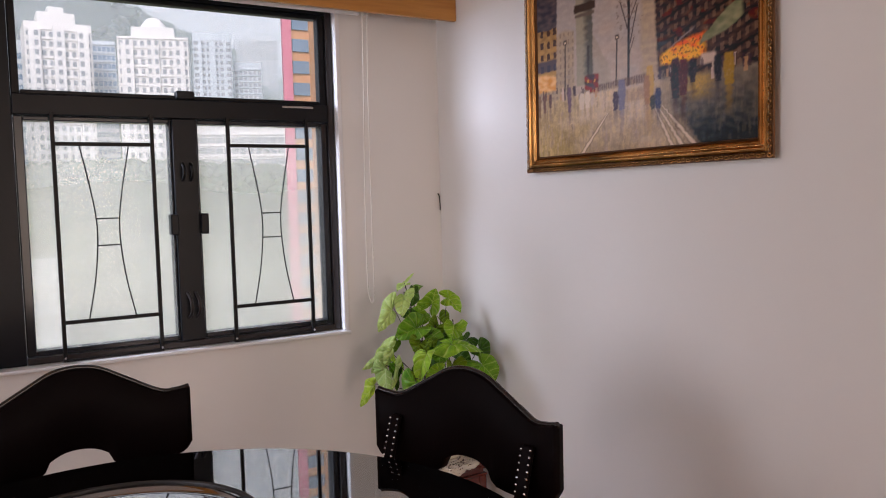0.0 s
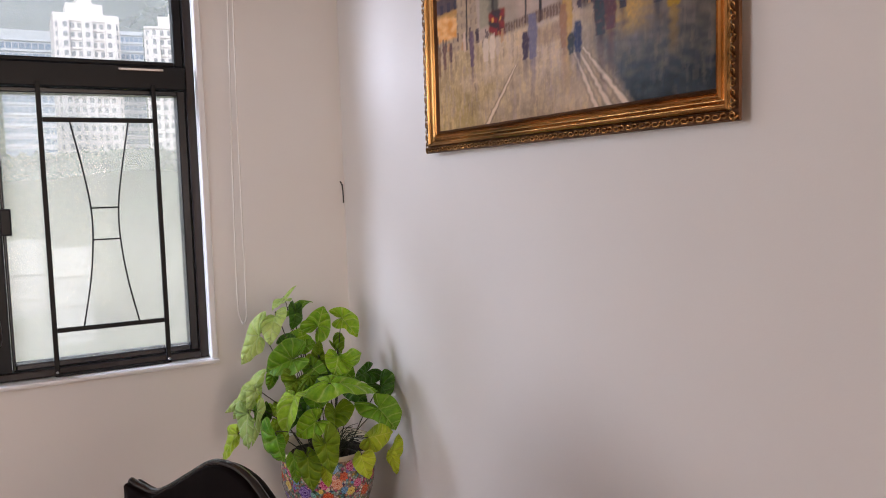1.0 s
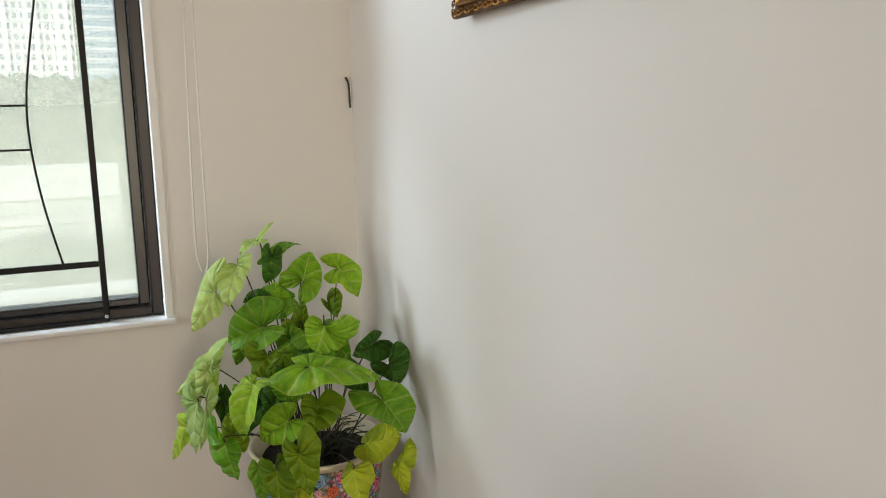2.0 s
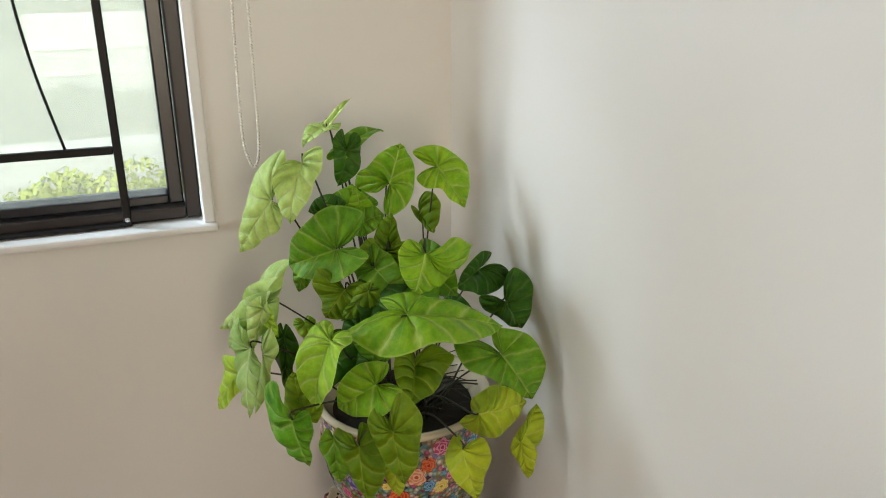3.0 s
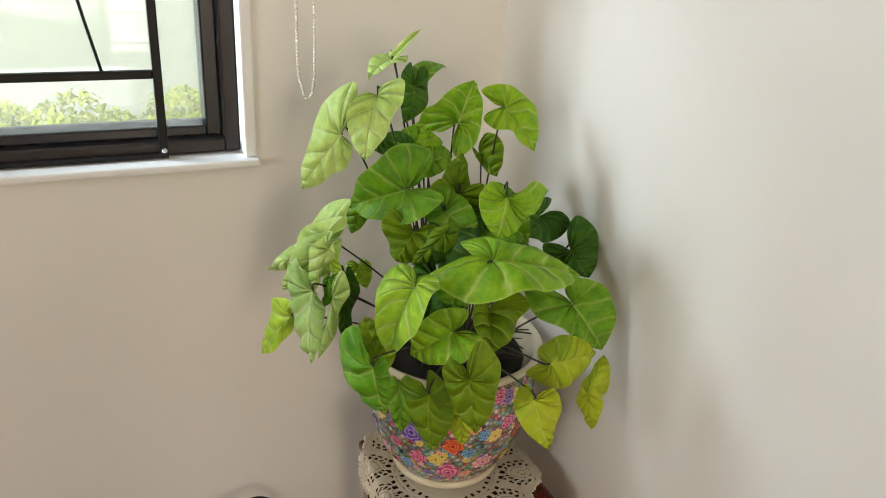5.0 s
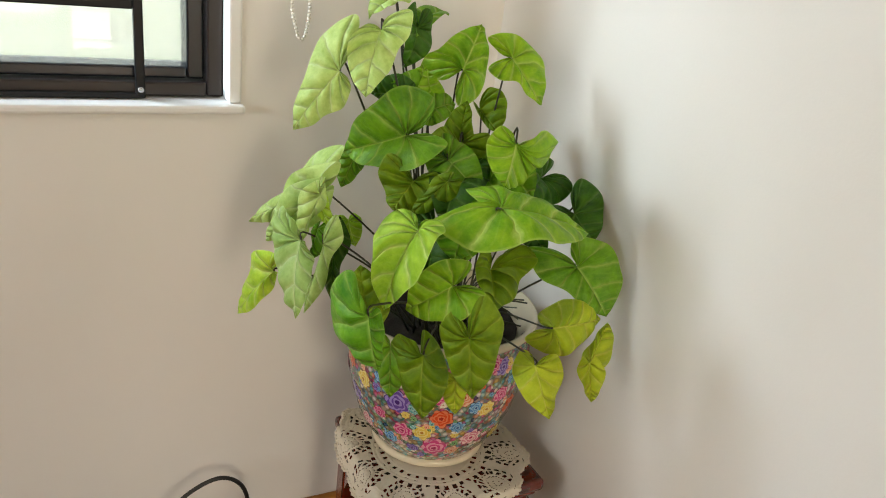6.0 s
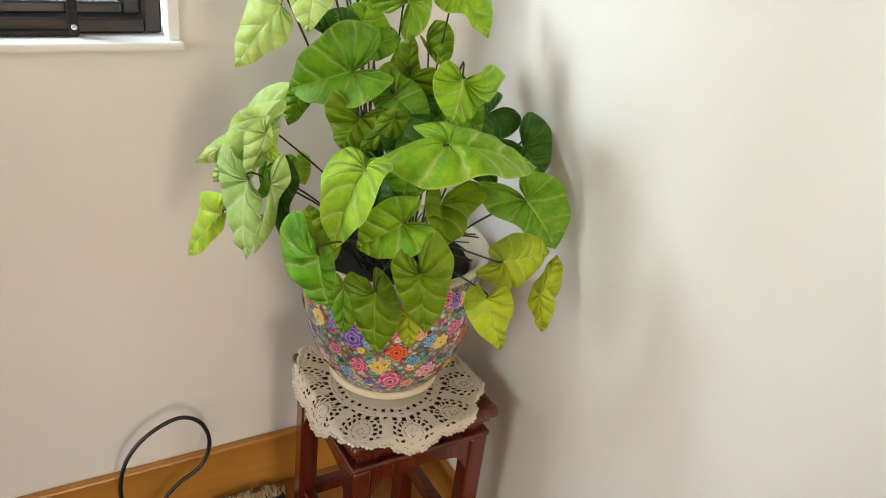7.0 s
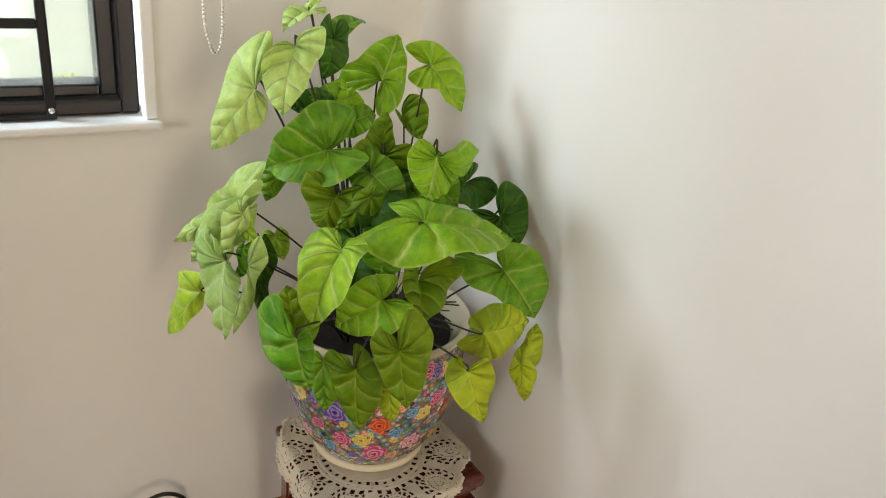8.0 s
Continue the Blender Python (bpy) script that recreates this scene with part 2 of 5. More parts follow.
window = thing("window_1", ((OX0 + OX1) / 2, WY + 0.05, OZ0), "black aluminium window with a fixed top light and two casements", "window", kind="structure")
FY0, FY1 = WY + 0.030, WY + 0.085


def bar(name, lo, hi, mat=M_ALU, parent=window, bevel=0.003, label=""):
    return part(name, box(lo, hi, bevel), mat, parent, label)


bar("frame", (OX1 - 0.035, FY0, OZ0 + 0.008), (OX1 - 0.012, FY1, OZ1), M_BRONZE)
bar("frame", (OX0, FY0, OZ0 + 0.008), (0.10, FY1, OZ1))
bar("frame", (0.101, FY0 - 0.001, OZ0 + 0.008), (OX1 - 0.0355, FY1, 0.866), M_BRONZE)
bar("frame", (0.101, FY0 - 0.001, 1.984), (OX1 - 0.0355, FY1, OZ1))
bar("transom", (0.101, FY0 - 0.002, 1.602), (OX1 - 0.0355, FY1 - 0.001, 1.664))
bar("mullion", (0.556, FY0 - 0.004, 0.867), (0.632, FY1 - 0.002, 1.601))
bar("latch_block", (0.572, FY0 - 0.022, 1.664), (0.628, FY0 + 0.02, 1.690))
# fixed top light: a thin inner frame round one wide pane
for lo, hi in (((0.102, FY0 + 0.012, 1.665), (0.124, FY1 - 0.006, 1.983)), ((1.078, FY0 + 0.012, 1.665), (1.1025, FY1 - 0.006, 1.983)),
               ((0.125, FY0 + 0.012, 1.665), (1.0775, FY1 - 0.006, 1.678)), ((0.125, FY0 + 0.012, 1.968), (1.0775, FY1 - 0.006, 1.983))):
    bar("sash_frame", lo, hi)
pane = bar("pane", (0.118, FY1 - 0.030, 1.672), (1.084, FY1 - 0.026, 1.974), M_PANE, bevel=0)
pane.visible_shadow = False
for x0, x1 in ((0.102, 0.555), (0.633, 1.1025)):
    sash = thing("casement", ((x0 + x1) / 2, FY0 + 0.03, 0.868), "black aluminium casement sash", "")
    for key in ("label", "category"):
        if key in sash:
            del sash[key]
    sash.parent = window
    sash.matrix_parent_inverse = window.matrix_world.inverted()
    if x0 > 0.5:
        g0, g1 = x0 + 0.008, x1 - 0.023
    else:
        g0, g1 = x0 + 0.026, x1 - 0.006
    y0, y1 = FY0 + 0.014, FY1 + 0.012
    for lo, hi in (((x0, y0, 0.868), (g0, y1, 1.600)), ((g1, y0, 0.868), (x1, y1, 1.600)), ((g0, y0 + 0.001, 0.868), (g1, y1 - 0.001, 0.884)), ((g0, y0 + 0.001, 1.586), (g1, y1 - 0.001, 1.600))):
        bar("stile", lo, hi, M_SASH, sash)
    p = bar("pane", (g0 - 0.004, y1 - 0.016, 0.880), (g1 + 0.004, y1 - 0.012, 1.590), M_PANE_LOW, sash, 0)
    p.visible_shadow = False
# latches on the mullion
for x in (0.546, 0.642):
    bar("latch", (x - 0.013, FY0 - 0.030, 1.222), (x + 0.013, FY0 + 0.012, 1.290), bevel=0.004)
for x in (0.582, 0.608):
    bm = tube(curve_through([(x, FY0 - 0.005, 0.945), (x + 0.003, FY0 - 0.032, 0.965), (x + 0.002, FY0 - 0.036, 1.0), (x - 0.004, FY0 - 0.012, 1.03)]), 0.005)
    part("casement_handle", bm, M_BRONZE, window, "", True)
    bm = tube(curve_through([(x, FY0 - 0.004, 1.40), (x, FY0 - 0.028, 1.415), (x, FY0 - 0.03, 1.44), (x, FY0 - 0.004, 1.455)]), 0.005)
    part("upper_handle", bm, M_IRON, window, "", True)
bar("stay", (0.93, FY0 - 0.010, 1.648), (1.045, FY0 - 0.001, 1.656), M_STEEL, bevel=0.002)

structure("window_sill", box((OX0 - 0.05, WY - 0.017, OZ0 - 0.006), (OX1 + 0.009, WY + 0.20, OZ0 + 0.006), 0.004), M_TRIM, "white painted window sill", "sill")
bm = box((OX1 - 0.0115, WY - 0.004, OZ0 + 0.006), (OX1 + 0.006, WY + 0.029, 2.06), 0.003)
structure("trim", bm, M_TRIM, "white painted reveal of the window", "trim")


# iron grilles before the casements
def grille(x0, x1):
    g = thing("window_grille", ((x0 + x1) / 2, WY + 0.02, 0.85), "black iron window grille with hourglass rods", "grille", "window grilles")
    y = WY + 0.020
    for x in (x0, x1):
        part("upright", box((x - 0.006, y - 0.006, 0.848), (x + 0.006, y + 0.006, 1.612), 0.002), M_IRON, g)
        b = part("bolt", lathe([(0.0001, 0), (0.004, 0), (0.0045, 0.002), (0.003, 0.0035), (0.0001, 0.004)], (0, 0), 10), M_STEEL, g, "bright steel bolt", True)
        b.matrix_world = pose(x, y - 0.006, 0.858, 90)
    for z in (0.967, 1.515):
        part("rail", box((x0 + 0.006, y - 0.005, z - 0.006), (x1 - 0.006, y + 0.005, z + 0.006), 0.002), M_IRON, g)
    part("foot_rail", box((x0 - 0.006, y - 0.004, 0.846), (x1 + 0.006, y + 0.010, 0.852), 0.001), M_IRON, g)
    for s in (-1, 1):
        mid = (x0 + x1) / 2
        pts = [(mid + s * 0.071, y, 1.510), (mid + s * 0.047, y, 1.38), (mid + s * 0.034, y, 1.284), (mid + s * 0.034, y, 1.20), (mid + s * 0.046, y, 1.09), (mid + s * 0.069, y, 0.972)]
        part("curved_rod", tube(curve_through(pts, 6), 0.0022, 6), M_IRON, g, "", True)
    for z in (1.284, 1.200):
        part("cross_rod", tube([((x0 + x1) / 2 - 0.034, y, z), ((x0 + x1) / 2 + 0.034, y, z)], 0.0022, 6), M_IRON, g, "", True)


grille(0.735, 1.015)
grille(0.204, 0.490)

# ---- pelmet, blind and chain ----
pel = thing("pelmet", (0.2, WY - 0.08, 1.967), "orange oak curtain pelmet over the window", "pelmet", kind="structure")
part("front_board", box((X0 + 0.6, 2.540, 1.967), (WX - 0.001, 2.560, 2.30), 0.003), M_OAK, pel)
part("top_board", box((X0 + 0.6, 2.561, 2.28), (WX - 0.001, WY - 0.001, 2.30)), M_OAK, pel)
blind = thing("roller_blind", (0.5, WY - 0.06, 2.0), "rolled-up white roller blind under the pelmet", "blind")
bm = lathe([(0.001, -0.35), (0.023, -0.35), (0.024, -0.34), (0.024, 1.22), (0.023, 1.232), (0.001, 1.232)], (0, 0), 24)
roll = part("roll", bm, M_BLIND, None, "", True)
roll.matrix_world = Matrix.Translation((0, WY - 0.055, 2.012)) @ pose(0, 0, 0, 0, 90, 0)
roll.parent = blind
roll.matrix_parent_inverse = blind.matrix_world.inverted()
part("bottom_bar", box((-0.35, WY - 0.065, 1.974), (1.20, WY - 0.047, 1.990), 0.006), M_TRIM, blind)
part("bracket", box((1.232, WY - 0.085, 1.985), (1.240, WY - 0.001, 2.045), 0.003), M_TRIM, blind)
# bead chain, a long loop
bm = bmesh.new()
loop = curve_through([(1.226, 2.622, 2.00), (1.218, 2.618, 1.7), (1.214, 2.612, 1.3), (1.213, 2.608, 1.02), (1.210, 2.606, 0.965), (1.203, 2.606, 0.948),
                      (1.195, 2.606, 0.962), (1.190, 2.612, 1.02), (1.196, 2.625, 1.3), (1.206, 2.630, 1.7), (1.212, 2.632, 2.00)], 24)
last, run = loop[0], 0.0
for p in loop[1:]:
    seg = (p - last).length
    while run < seg:
        bmesh.ops.create_icosphere(bm, subdivisions=1, radius=0.0025, matrix=Matrix.Translation(last.lerp(p, run / seg)))
        run += 0.0046
    run -= seg
    last = p
tube(loop, 0.0006, 5, bm)
part("bead_chain", bm, M_CHAIN, blind, "thin white bead chain in a hanging loop", True)

# a short black wire end in the corner
wire = tagged(part("wire_end", tube(curve_through([(WX - 0.006, WY - 0.006, 1.272), (WX - 0.007, WY - 0.007, 1.30), (WX - 0.008, WY - 0.005, 1.325), (WX - 0.014, WY - 0.004, 1.338)]), 0.0022, 6), M_CABLE, None, "", True), "short black wire end in the wall corner", "wire")


# ---- picture ----
PY0, PY1, PZ0, PZ1 = 1.190, 2.092, 1.392, 2.105
pic = thing("framed_painting", (WX - 0.02, (PY0 + PY1) / 2, PZ0), "oil painting of a rainy city street in a carved gilt frame", "painting")


def frame_sweep(profile):
    """A picture frame: a moulding (inset from the outer edge, depth off the wall) swept round four mitred sides."""
    bm = bmesh.new()
    rings = []
    for inset, d in profile:
        x = WX - d
        rings.append([bm.verts.new(c) for c in ((x, PY0 + inset, PZ0 + inset), (x, PY1 - inset, PZ0 + inset), (x, PY1 - inset, PZ1 - inset), (x, PY0 + inset, PZ1 - inset))])
    for a, b in zip(rings, rings[1:]):
        for k in range(4):
            bm.faces.new((a[k], a[(k + 1) % 4], b[(k + 1) % 4], b[k]))
    bmesh.ops.recalc_face_normals(bm, faces=bm.faces)
    return bm


part("outer_moulding", frame_sweep([(0.016, 0.001), (0.014, 0.010), (0.002, 0.017), (0.0, 0.020), (0.002, 0.023), (0.013, 0.024), (0.015, 0.022)]), M_GOLD_DARK, pic, "darkened gilt outer edge")
part("cove", frame_sweep([(0.015, 0.024), (0.0165, 0.029), (0.019, 0.031), (0.0215, 0.029), (0.0225, 0.0265), (0.024, 0.0265), (0.027, 0.0225), (0.030, 0.0195), (0.0315, 0.0195), (0.0325, 0.0235), (0.035, 0.0255), (0.0375, 0.0235), (0.039, 0.0205), (0.0405, 0.0225), (0.042, 0.018)]), M_GOLD, pic, "bright gilt inner moulding")
part("inner_slip", frame_sweep([(0.042, 0.018), (0.044, 0.020), (0.049, 0.014)]), M_GOLD_DARK, pic)
# carved scrolls along the outer edge
bm = bmesh.new()
rng = random.Random(4)


def scroll(bm, centre, along, r):
    c, a = Vector(centre), Vector(along)
    up = Vector((0, -a.z, a.y))
    n = 7
    pts = [c + a * (r * (1.1 - 0.11 * k) * math.cos(k * 1.05)) + up * (r * 0.75 * (1.0 - 0.10 * k) * math.sin(k * 1.05)) + Vector((-0.003 * math.sin(k * 0.5), 0, 0)) for k in range(n)]
    tube(pts, r * 0.27, 5, bm, 0.6)


step = 0.0145
for z in (PZ0 + 0.0075, PZ1 - 0.0075):
    for i in range(int((PY1 - PY0) / step)):
        scroll(bm, (WX - 0.0265, PY0 + 0.008 + i * step, z), (0, 1 if i % 2 else -1, 0), 0.0072)
for y in (PY0 + 0.0075, PY1 - 0.0075):
    for i in range(int((PZ1 - PZ0) / step)):
        scroll(bm, (WX - 0.0265, y, PZ0 + 0.008 + i * step), (0, 0, 1 if i % 2 else -1), 0.0072)
part("carving", bm, M_GOLD, pic, "carved gilt scrollwork", True)["kind"] = "stuff"

# the canvas: a fine sheet painted spot by spot
m, nt, b = material("oil_paint")
attr = nt.nodes.new("ShaderNodeVertexColor")
attr.layer_name = "paint"
stroke = noise_node(nt, 170.0, 5.0, 0.65, (1, 0.7, 0.9))
speck = noise_node(nt, 300.0, 3.0, 0.6)
r = ramp(nt, stroke.outputs["Fac"], [(0.3, (0.94, 0.94, 0.95)), (0.72, (1.07, 1.06, 1.05))])
nt.links.new(mix(nt, 1.0, attr.outputs["Color"], r.outputs["Color"], "MULTIPLY"), b.inputs["Base Color"])
b.inputs["Roughness"].default_value = 0.32
b.inputs["Specular IOR Level"].default_value = 0.2
bump(nt, b, stroke.outputs["Fac"], 0.2, 0.0012)
M_OIL = m


def lerp3(a, b, t):
    t = max(0.0, min(1.0, t))
    return tuple(a[i] + (b[i] - a[i]) * t for i in range(3))


def soft(d, w):
    return max(0.0, min(1.0, 0.5 - d / w))


prng = random.Random(11)
DABS = [(prng.uniform(0.0, 1.0), prng.uniform(0.0, 0.46), prng.uniform(0.002, 0.007), prng.uniform(0.012, 0.05), prng.random()) for _ in range(900)]
CROWD = []      # plain upright strokes far down the street
for _ in range(46):
    CROWD.append((prng.uniform(0.0, 0.36) if prng.random() < 0.4 else prng.uniform(0.60, 0.98), prng.uniform(0.43, 0.52), prng.uniform(0.003, 0.008), prng.uniform(0.018, 0.045), prng.random()))
# plain upright shapes on the street: place, foot, top, half breadth, colour
SHAPES = [(0.459, 0.295, 0.505, 0.017, (0.12, 0.12, 0.19)), (0.430, 0.300, 0.43, 0.013, (0.06, 0.05, 0.07)), (0.589, 0.315, 0.560, 0.016, (0.30, 0.22, 0.09)),
          (0.575, 0.300, 0.50, 0.012, (0.20, 0.13, 0.09)), (0.624, 0.270, 0.404, 0.013, (0.05, 0.055, 0.10)), (0.600, 0.270, 0.36, 0.011, (0.04, 0.04, 0.05)),
          (0.697, 0.315, 0.572, 0.018, (0.055, 0.035, 0.035)), (0.728, 0.330, 0.557, 0.017, (0.085, 0.045, 0.04)), (0.187, 0.335, 0.524, 0.010, (0.11, 0.09, 0.13)),
          (0.900, 0.350, 0.542, 0.018, (0.22, 0.16, 0.05)), (0.765, 0.40, 0.545, 0.013, (0.05, 0.045, 0.05)), (0.860, 0.38, 0.54, 0.014, (0.045, 0.045, 0.055)),
          (0.040, 0.36, 0.50, 0.009, (0.12, 0.09, 0.09)), (0.075, 0.39, 0.50, 0.008, (0.10, 0.08, 0.09)), (0.010, 0.33, 0.50, 0.008, (0.14, 0.11, 0.09)),
          (0.255, 0.345, 0.46, 0.013, (0.36, 0.34, 0.33)), (0.285, 0.345, 0.47, 0.012, (0.38, 0.36, 0.35)), (0.310, 0.36, 0.45, 0.008, (0.30, 0.27, 0.26))]


def wob(u, v, s, k=0.0):
    return noise.noise(Vector((u * s, v * s, k)))


def area(u, v, u0, u1, v0, v1, e=0.008):
    """How far a spot lies within an upright patch with soft brushed edges."""
    return soft(max(u0 - u, u - u1), e) * soft(max(v0 - v, v - v1), e * 1.5)


def paint(u, v):
    """Colour of the canvas; u runs along the street to the dark houses, v upwards."""
    v *= 1.6
    n1, n2, n3 = wob(u, v, 9.0), wob(u, v, 34.0, 3.0), wob(u * 1.6, v * 0.7, 90.0, 4.0)
    uu, vv = u + 0.004 * wob(u, v, 45, 7), v + 0.005 * wob(u, v, 45, 9)
    # lilac grey sky, warmer towards the street
    c = lerp3((0.27, 0.24, 0.235), (0.235, 0.235, 0.265), (vv - 0.55) * 1.6 + n1 * 0.6)
    c = lerp3(c, (0.30, 0.285, 0.29), max(0.0, n2) * 0.35)
    # pale houses beside the tower and down the street
    k = soft(uu - 0.215, 0.012) * soft(vv - (0.96 - 0.5 * abs(uu - 0.17)), 0.03)
    c = lerp3(c, lerp3((0.27, 0.235, 0.19), (0.20, 0.18, 0.165), n2 * 1.3 + 0.4), 0.85 * k)
    if (uu * 42) % 1 > 0.62 and (vv * 17) % 1 > 0.45:
        c = lerp3(c, (0.15, 0.13, 0.12), 0.6 * k)
    k = soft(-(uu - 0.30), 0.012) * soft(uu - 0.40, 0.02) * soft(vv - (0.90 - 3.2 * (uu - 0.31)), 0.03)
    c = lerp3(c, (0.225, 0.21, 0.20), 0.8 * k)
    k = soft(-(uu - 0.55 + 0.02 * n1), 0.02) * soft(-(vv - 0.47), 0.05)
    c = lerp3(c, lerp3((0.30, 0.26, 0.205), (0.22, 0.19, 0.165), 0.5 + 1.2 * n2), 0.8 * k)
    # tall tower with a dark capital
    k = area(uu, vv, 0.229, 0.316, 0.52, 1.30)
    c = lerp3(c, lerp3((0.205, 0.205, 0.185), (0.10, 0.10, 0.095), (uu - 0.262) * 34 + n2 * 0.5), k)
    c = lerp3(c, (0.075, 0.065, 0.06), area(uu, vv, 0.218, 0.332, 1.055, 1.115))
    c = lerp3(c, (0.11, 0.10, 0.095), area(uu, vv, 0.224, 0.325, 1.02, 1.045))
    c = lerp3(c, (0.055, 0.05, 0.05), 0.7 * area(uu, vv, 0.286, 0.298, 0.58, 0.80))
    # ochre houses with slate roofs and awnings
    k = soft(uu - 0.119 + 0.02 * (1.0 - vv), 0.008) * soft(-(vv - 0.52), 0.02)
    wall = lerp3((0.27, 0.19, 0.10), (0.17, 0.125, 0.08), (vv - 0.75) * 3 + n2)
    if (uu * 26) % 1 > 0.55 and (vv * 11) % 1 > 0.45:
        wall = (0.08, 0.065, 0.055)
    if vv > 1.0 + 0.02 * n1:
        wall = lerp3((0.07, 0.07, 0.085), (0.11, 0.10, 0.11), n2 + 0.4)
    wall = lerp3(wall, (0.075, 0.075, 0.10), 0.9 * soft(abs(vv - 0.72) - 0.045, 0.02))
    wall = lerp3(wall, lerp3((0.46, 0.33, 0.20), (0.36, 0.20, 0.08), n2 + 0.5), soft(vv - 0.655 + 0.4 * (uu - 0.05) * soft(-(uu - 0.05), 0.01), 0.02))
    c = lerp3(c, wall, k)
    # dark houses, lit shop fronts and awnings
    k = soft(-(uu - 0.612 - 0.03 * max(0.0, 0.9 - vv)), 0.012) * soft(-(vv - 0.40), 0.06)
    wall = lerp3((0.050, 0.050, 0.056), (0.12, 0.090, 0.075), 0.35 + n2 * 0.7)
    if (uu * 34) % 1 > 0.55 and (vv * 13 - uu * 9) % 1 > 0.4:
        wall = lerp3(wall, (0.155, 0.12, 0.10), 0.6)
    wall = lerp3(wall, (0.035, 0.035, 0.04), 0.7 * soft(abs((vv * 6.5 - uu * 4.5) % 1 - 0.5) - 0.06, 0.06))
    wall = lerp3(wall, (0.13, 0.05, 0.03), 0.55 * soft(-(wob(uu, vv, 26, 5) - 0.30), 0.15) * soft(-(vv - 0.70), 0.1))
    wall = lerp3(wall, (0.22, 0.20, 0.21), 0.7 * soft(abs(vv - 0.67 - 1.0 * (uu - 0.70)) - 0.006, 0.008) * soft(abs(uu - 0.72) - 0.05, 0.02))
    c = lerp3(c, wall, k)
    mid = 0.605 + 0.28 * (uu - 0.72)
    k = soft(abs(vv - mid) - (0.03 + 0.45 * max(0.0, min(0.09, uu - 0.63))), 0.02) * soft(abs(uu - 0.725) - 0.088, 0.02)
    fire = lerp3((0.52, 0.31, 0.06), (0.48, 0.13, 0.035), (uu - 0.70) * 6 + (vv - mid) * 9 + n2 * 1.6)
    fire = lerp3(fire, (0.10, 0.05, 0.03), 0.75 * soft(-(n3 - 0.25), 0.2))
    c = lerp3(c, fire, k)
    gm = 0.625 + 1.05 * (uu - 0.80)
    k = soft(abs(vv - gm - 0.02) - (0.018 + 0.5 * min(0.09, max(0.0, uu - 0.80))), 0.012) * soft(abs(uu - 0.87) - 0.078, 0.012)
    c = lerp3(c, lerp3((0.13, 0.15, 0.11), (0.19, 0.20, 0.15), n2 + 0.5), k)
    c = lerp3(c, (0.36, 0.31, 0.30), 0.85 * area(uu, vv, 0.797, 0.852, 0.50, 0.565, 0.012))
    # bare tree and lamp posts
    for x0, x1, y0, y1, w in ((0.491, 0.499, 0.455, 1.25, 0.0055), (0.50, 0.535, 0.74, 0.98, 0.0022), (0.497, 0.455, 0.80, 1.04, 0.0022), (0.50, 0.56, 0.90, 1.12, 0.0018), (0.495, 0.52, 0.66, 0.78, 0.0016),
                              (0.498, 0.47, 0.95, 1.2, 0.0018), (0.432, 0.439, 0.46, 0.80, 0.0032), (0.163, 0.167, 0.50, 0.87, 0.003)):
        if y0 < vv < y1:
            xx = x0 + (x1 - x0) * (vv - y0) / (y1 - y0)
            c = lerp3(c, (0.05, 0.04, 0.04), soft(abs(u - xx) - w, 0.004))
    twig = soft(-(wob(uu, vv, 60, 12) - 0.28), 0.1) * soft(math.hypot((uu - 0.50) / 0.07, (vv - 0.95) / 0.2) - 1, 0.3)
    c = lerp3(c, (0.13, 0.11, 0.11), 0.55 * twig)
    for cx, cy in ((0.439, 0.80), (0.167, 0.86)):
        c = lerp3(c, (0.06, 0.05, 0.045), area(uu, vv, cx - 0.010, cx + 0.010, cy - 0.012, cy + 0.022, 0.006))
        c = lerp3(c, (0.34, 0.31, 0.27), area(uu, vv, cx - 0.005, cx + 0.005, cy - 0.006, cy + 0.012, 0.004))
    # fence and the coach
    c = lerp3(c, (0.105, 0.08, 0.07), 0.85 * area(uu, vv, 0.33, 0.585, 0.452, 0.505 + 0.06 * (uu - 0.4)) * (0.6 + 0.4 * ((uu * 90) % 1 > 0.4)))
    c = lerp3(c, lerp3((0.17, 0.06, 0.035), (0.07, 0.05, 0.045), n2 * 2 + 0.4), area(uu, vv, 0.272, 0.345, 0.44, 0.585))
    c = lerp3(c, (0.42, 0.26, 0.10), 0.8 * area(uu, vv, 0.285, 0.294, 0.53, 0.552, 0.004) + 0.8 * area(uu, vv, 0.318, 0.328, 0.525, 0.548, 0.004))
    # wet street
    hor = 0.46 + 0.02 * n1
    if vv < hor + 0.03:
        t = max(0.0, vv / 0.46)
        st = lerp3((0.20, 0.175, 0.145), (0.33, 0.29, 0.25), 0.15 + 0.8 * t + n1 * 0.5)
        st = lerp3(st, (0.235, 0.20, 0.115), 0.8 * soft(uu - 0.24 + 0.2 * n1, 0.22) * (1.1 - 0.5 * t))
        st = lerp3(st, (0.38, 0.34, 0.28), 0.3 * soft(-(n3 + 0.3 * n2 - 0.2), 0.25) * (0.4 + 0.6 * t))
        edge = 0.655 + 0.45 * max(0.0, 0.30 - vv)
        dark = soft(-(uu - edge), 0.03 + 0.10 * t)
        st = lerp3(st, lerp3((0.040, 0.046, 0.052), (0.095, 0.095, 0.085), 0.5 * n2 + 0.35 * t), dark * (1.0 - 0.3 * t))
        glow = soft(abs(uu - 0.785 + n2 * 0.04) - 0.03, 0.09) * soft(abs(vv - 0.385) - 0.07, 0.09)
        st = lerp3(st, lerp3((0.40, 0.28, 0.07), (0.26, 0.20, 0.08), n3 + 0.4), 0.85 * glow)
        c = lerp3(c, st, soft(vv - hor + 0.01, 0.03))
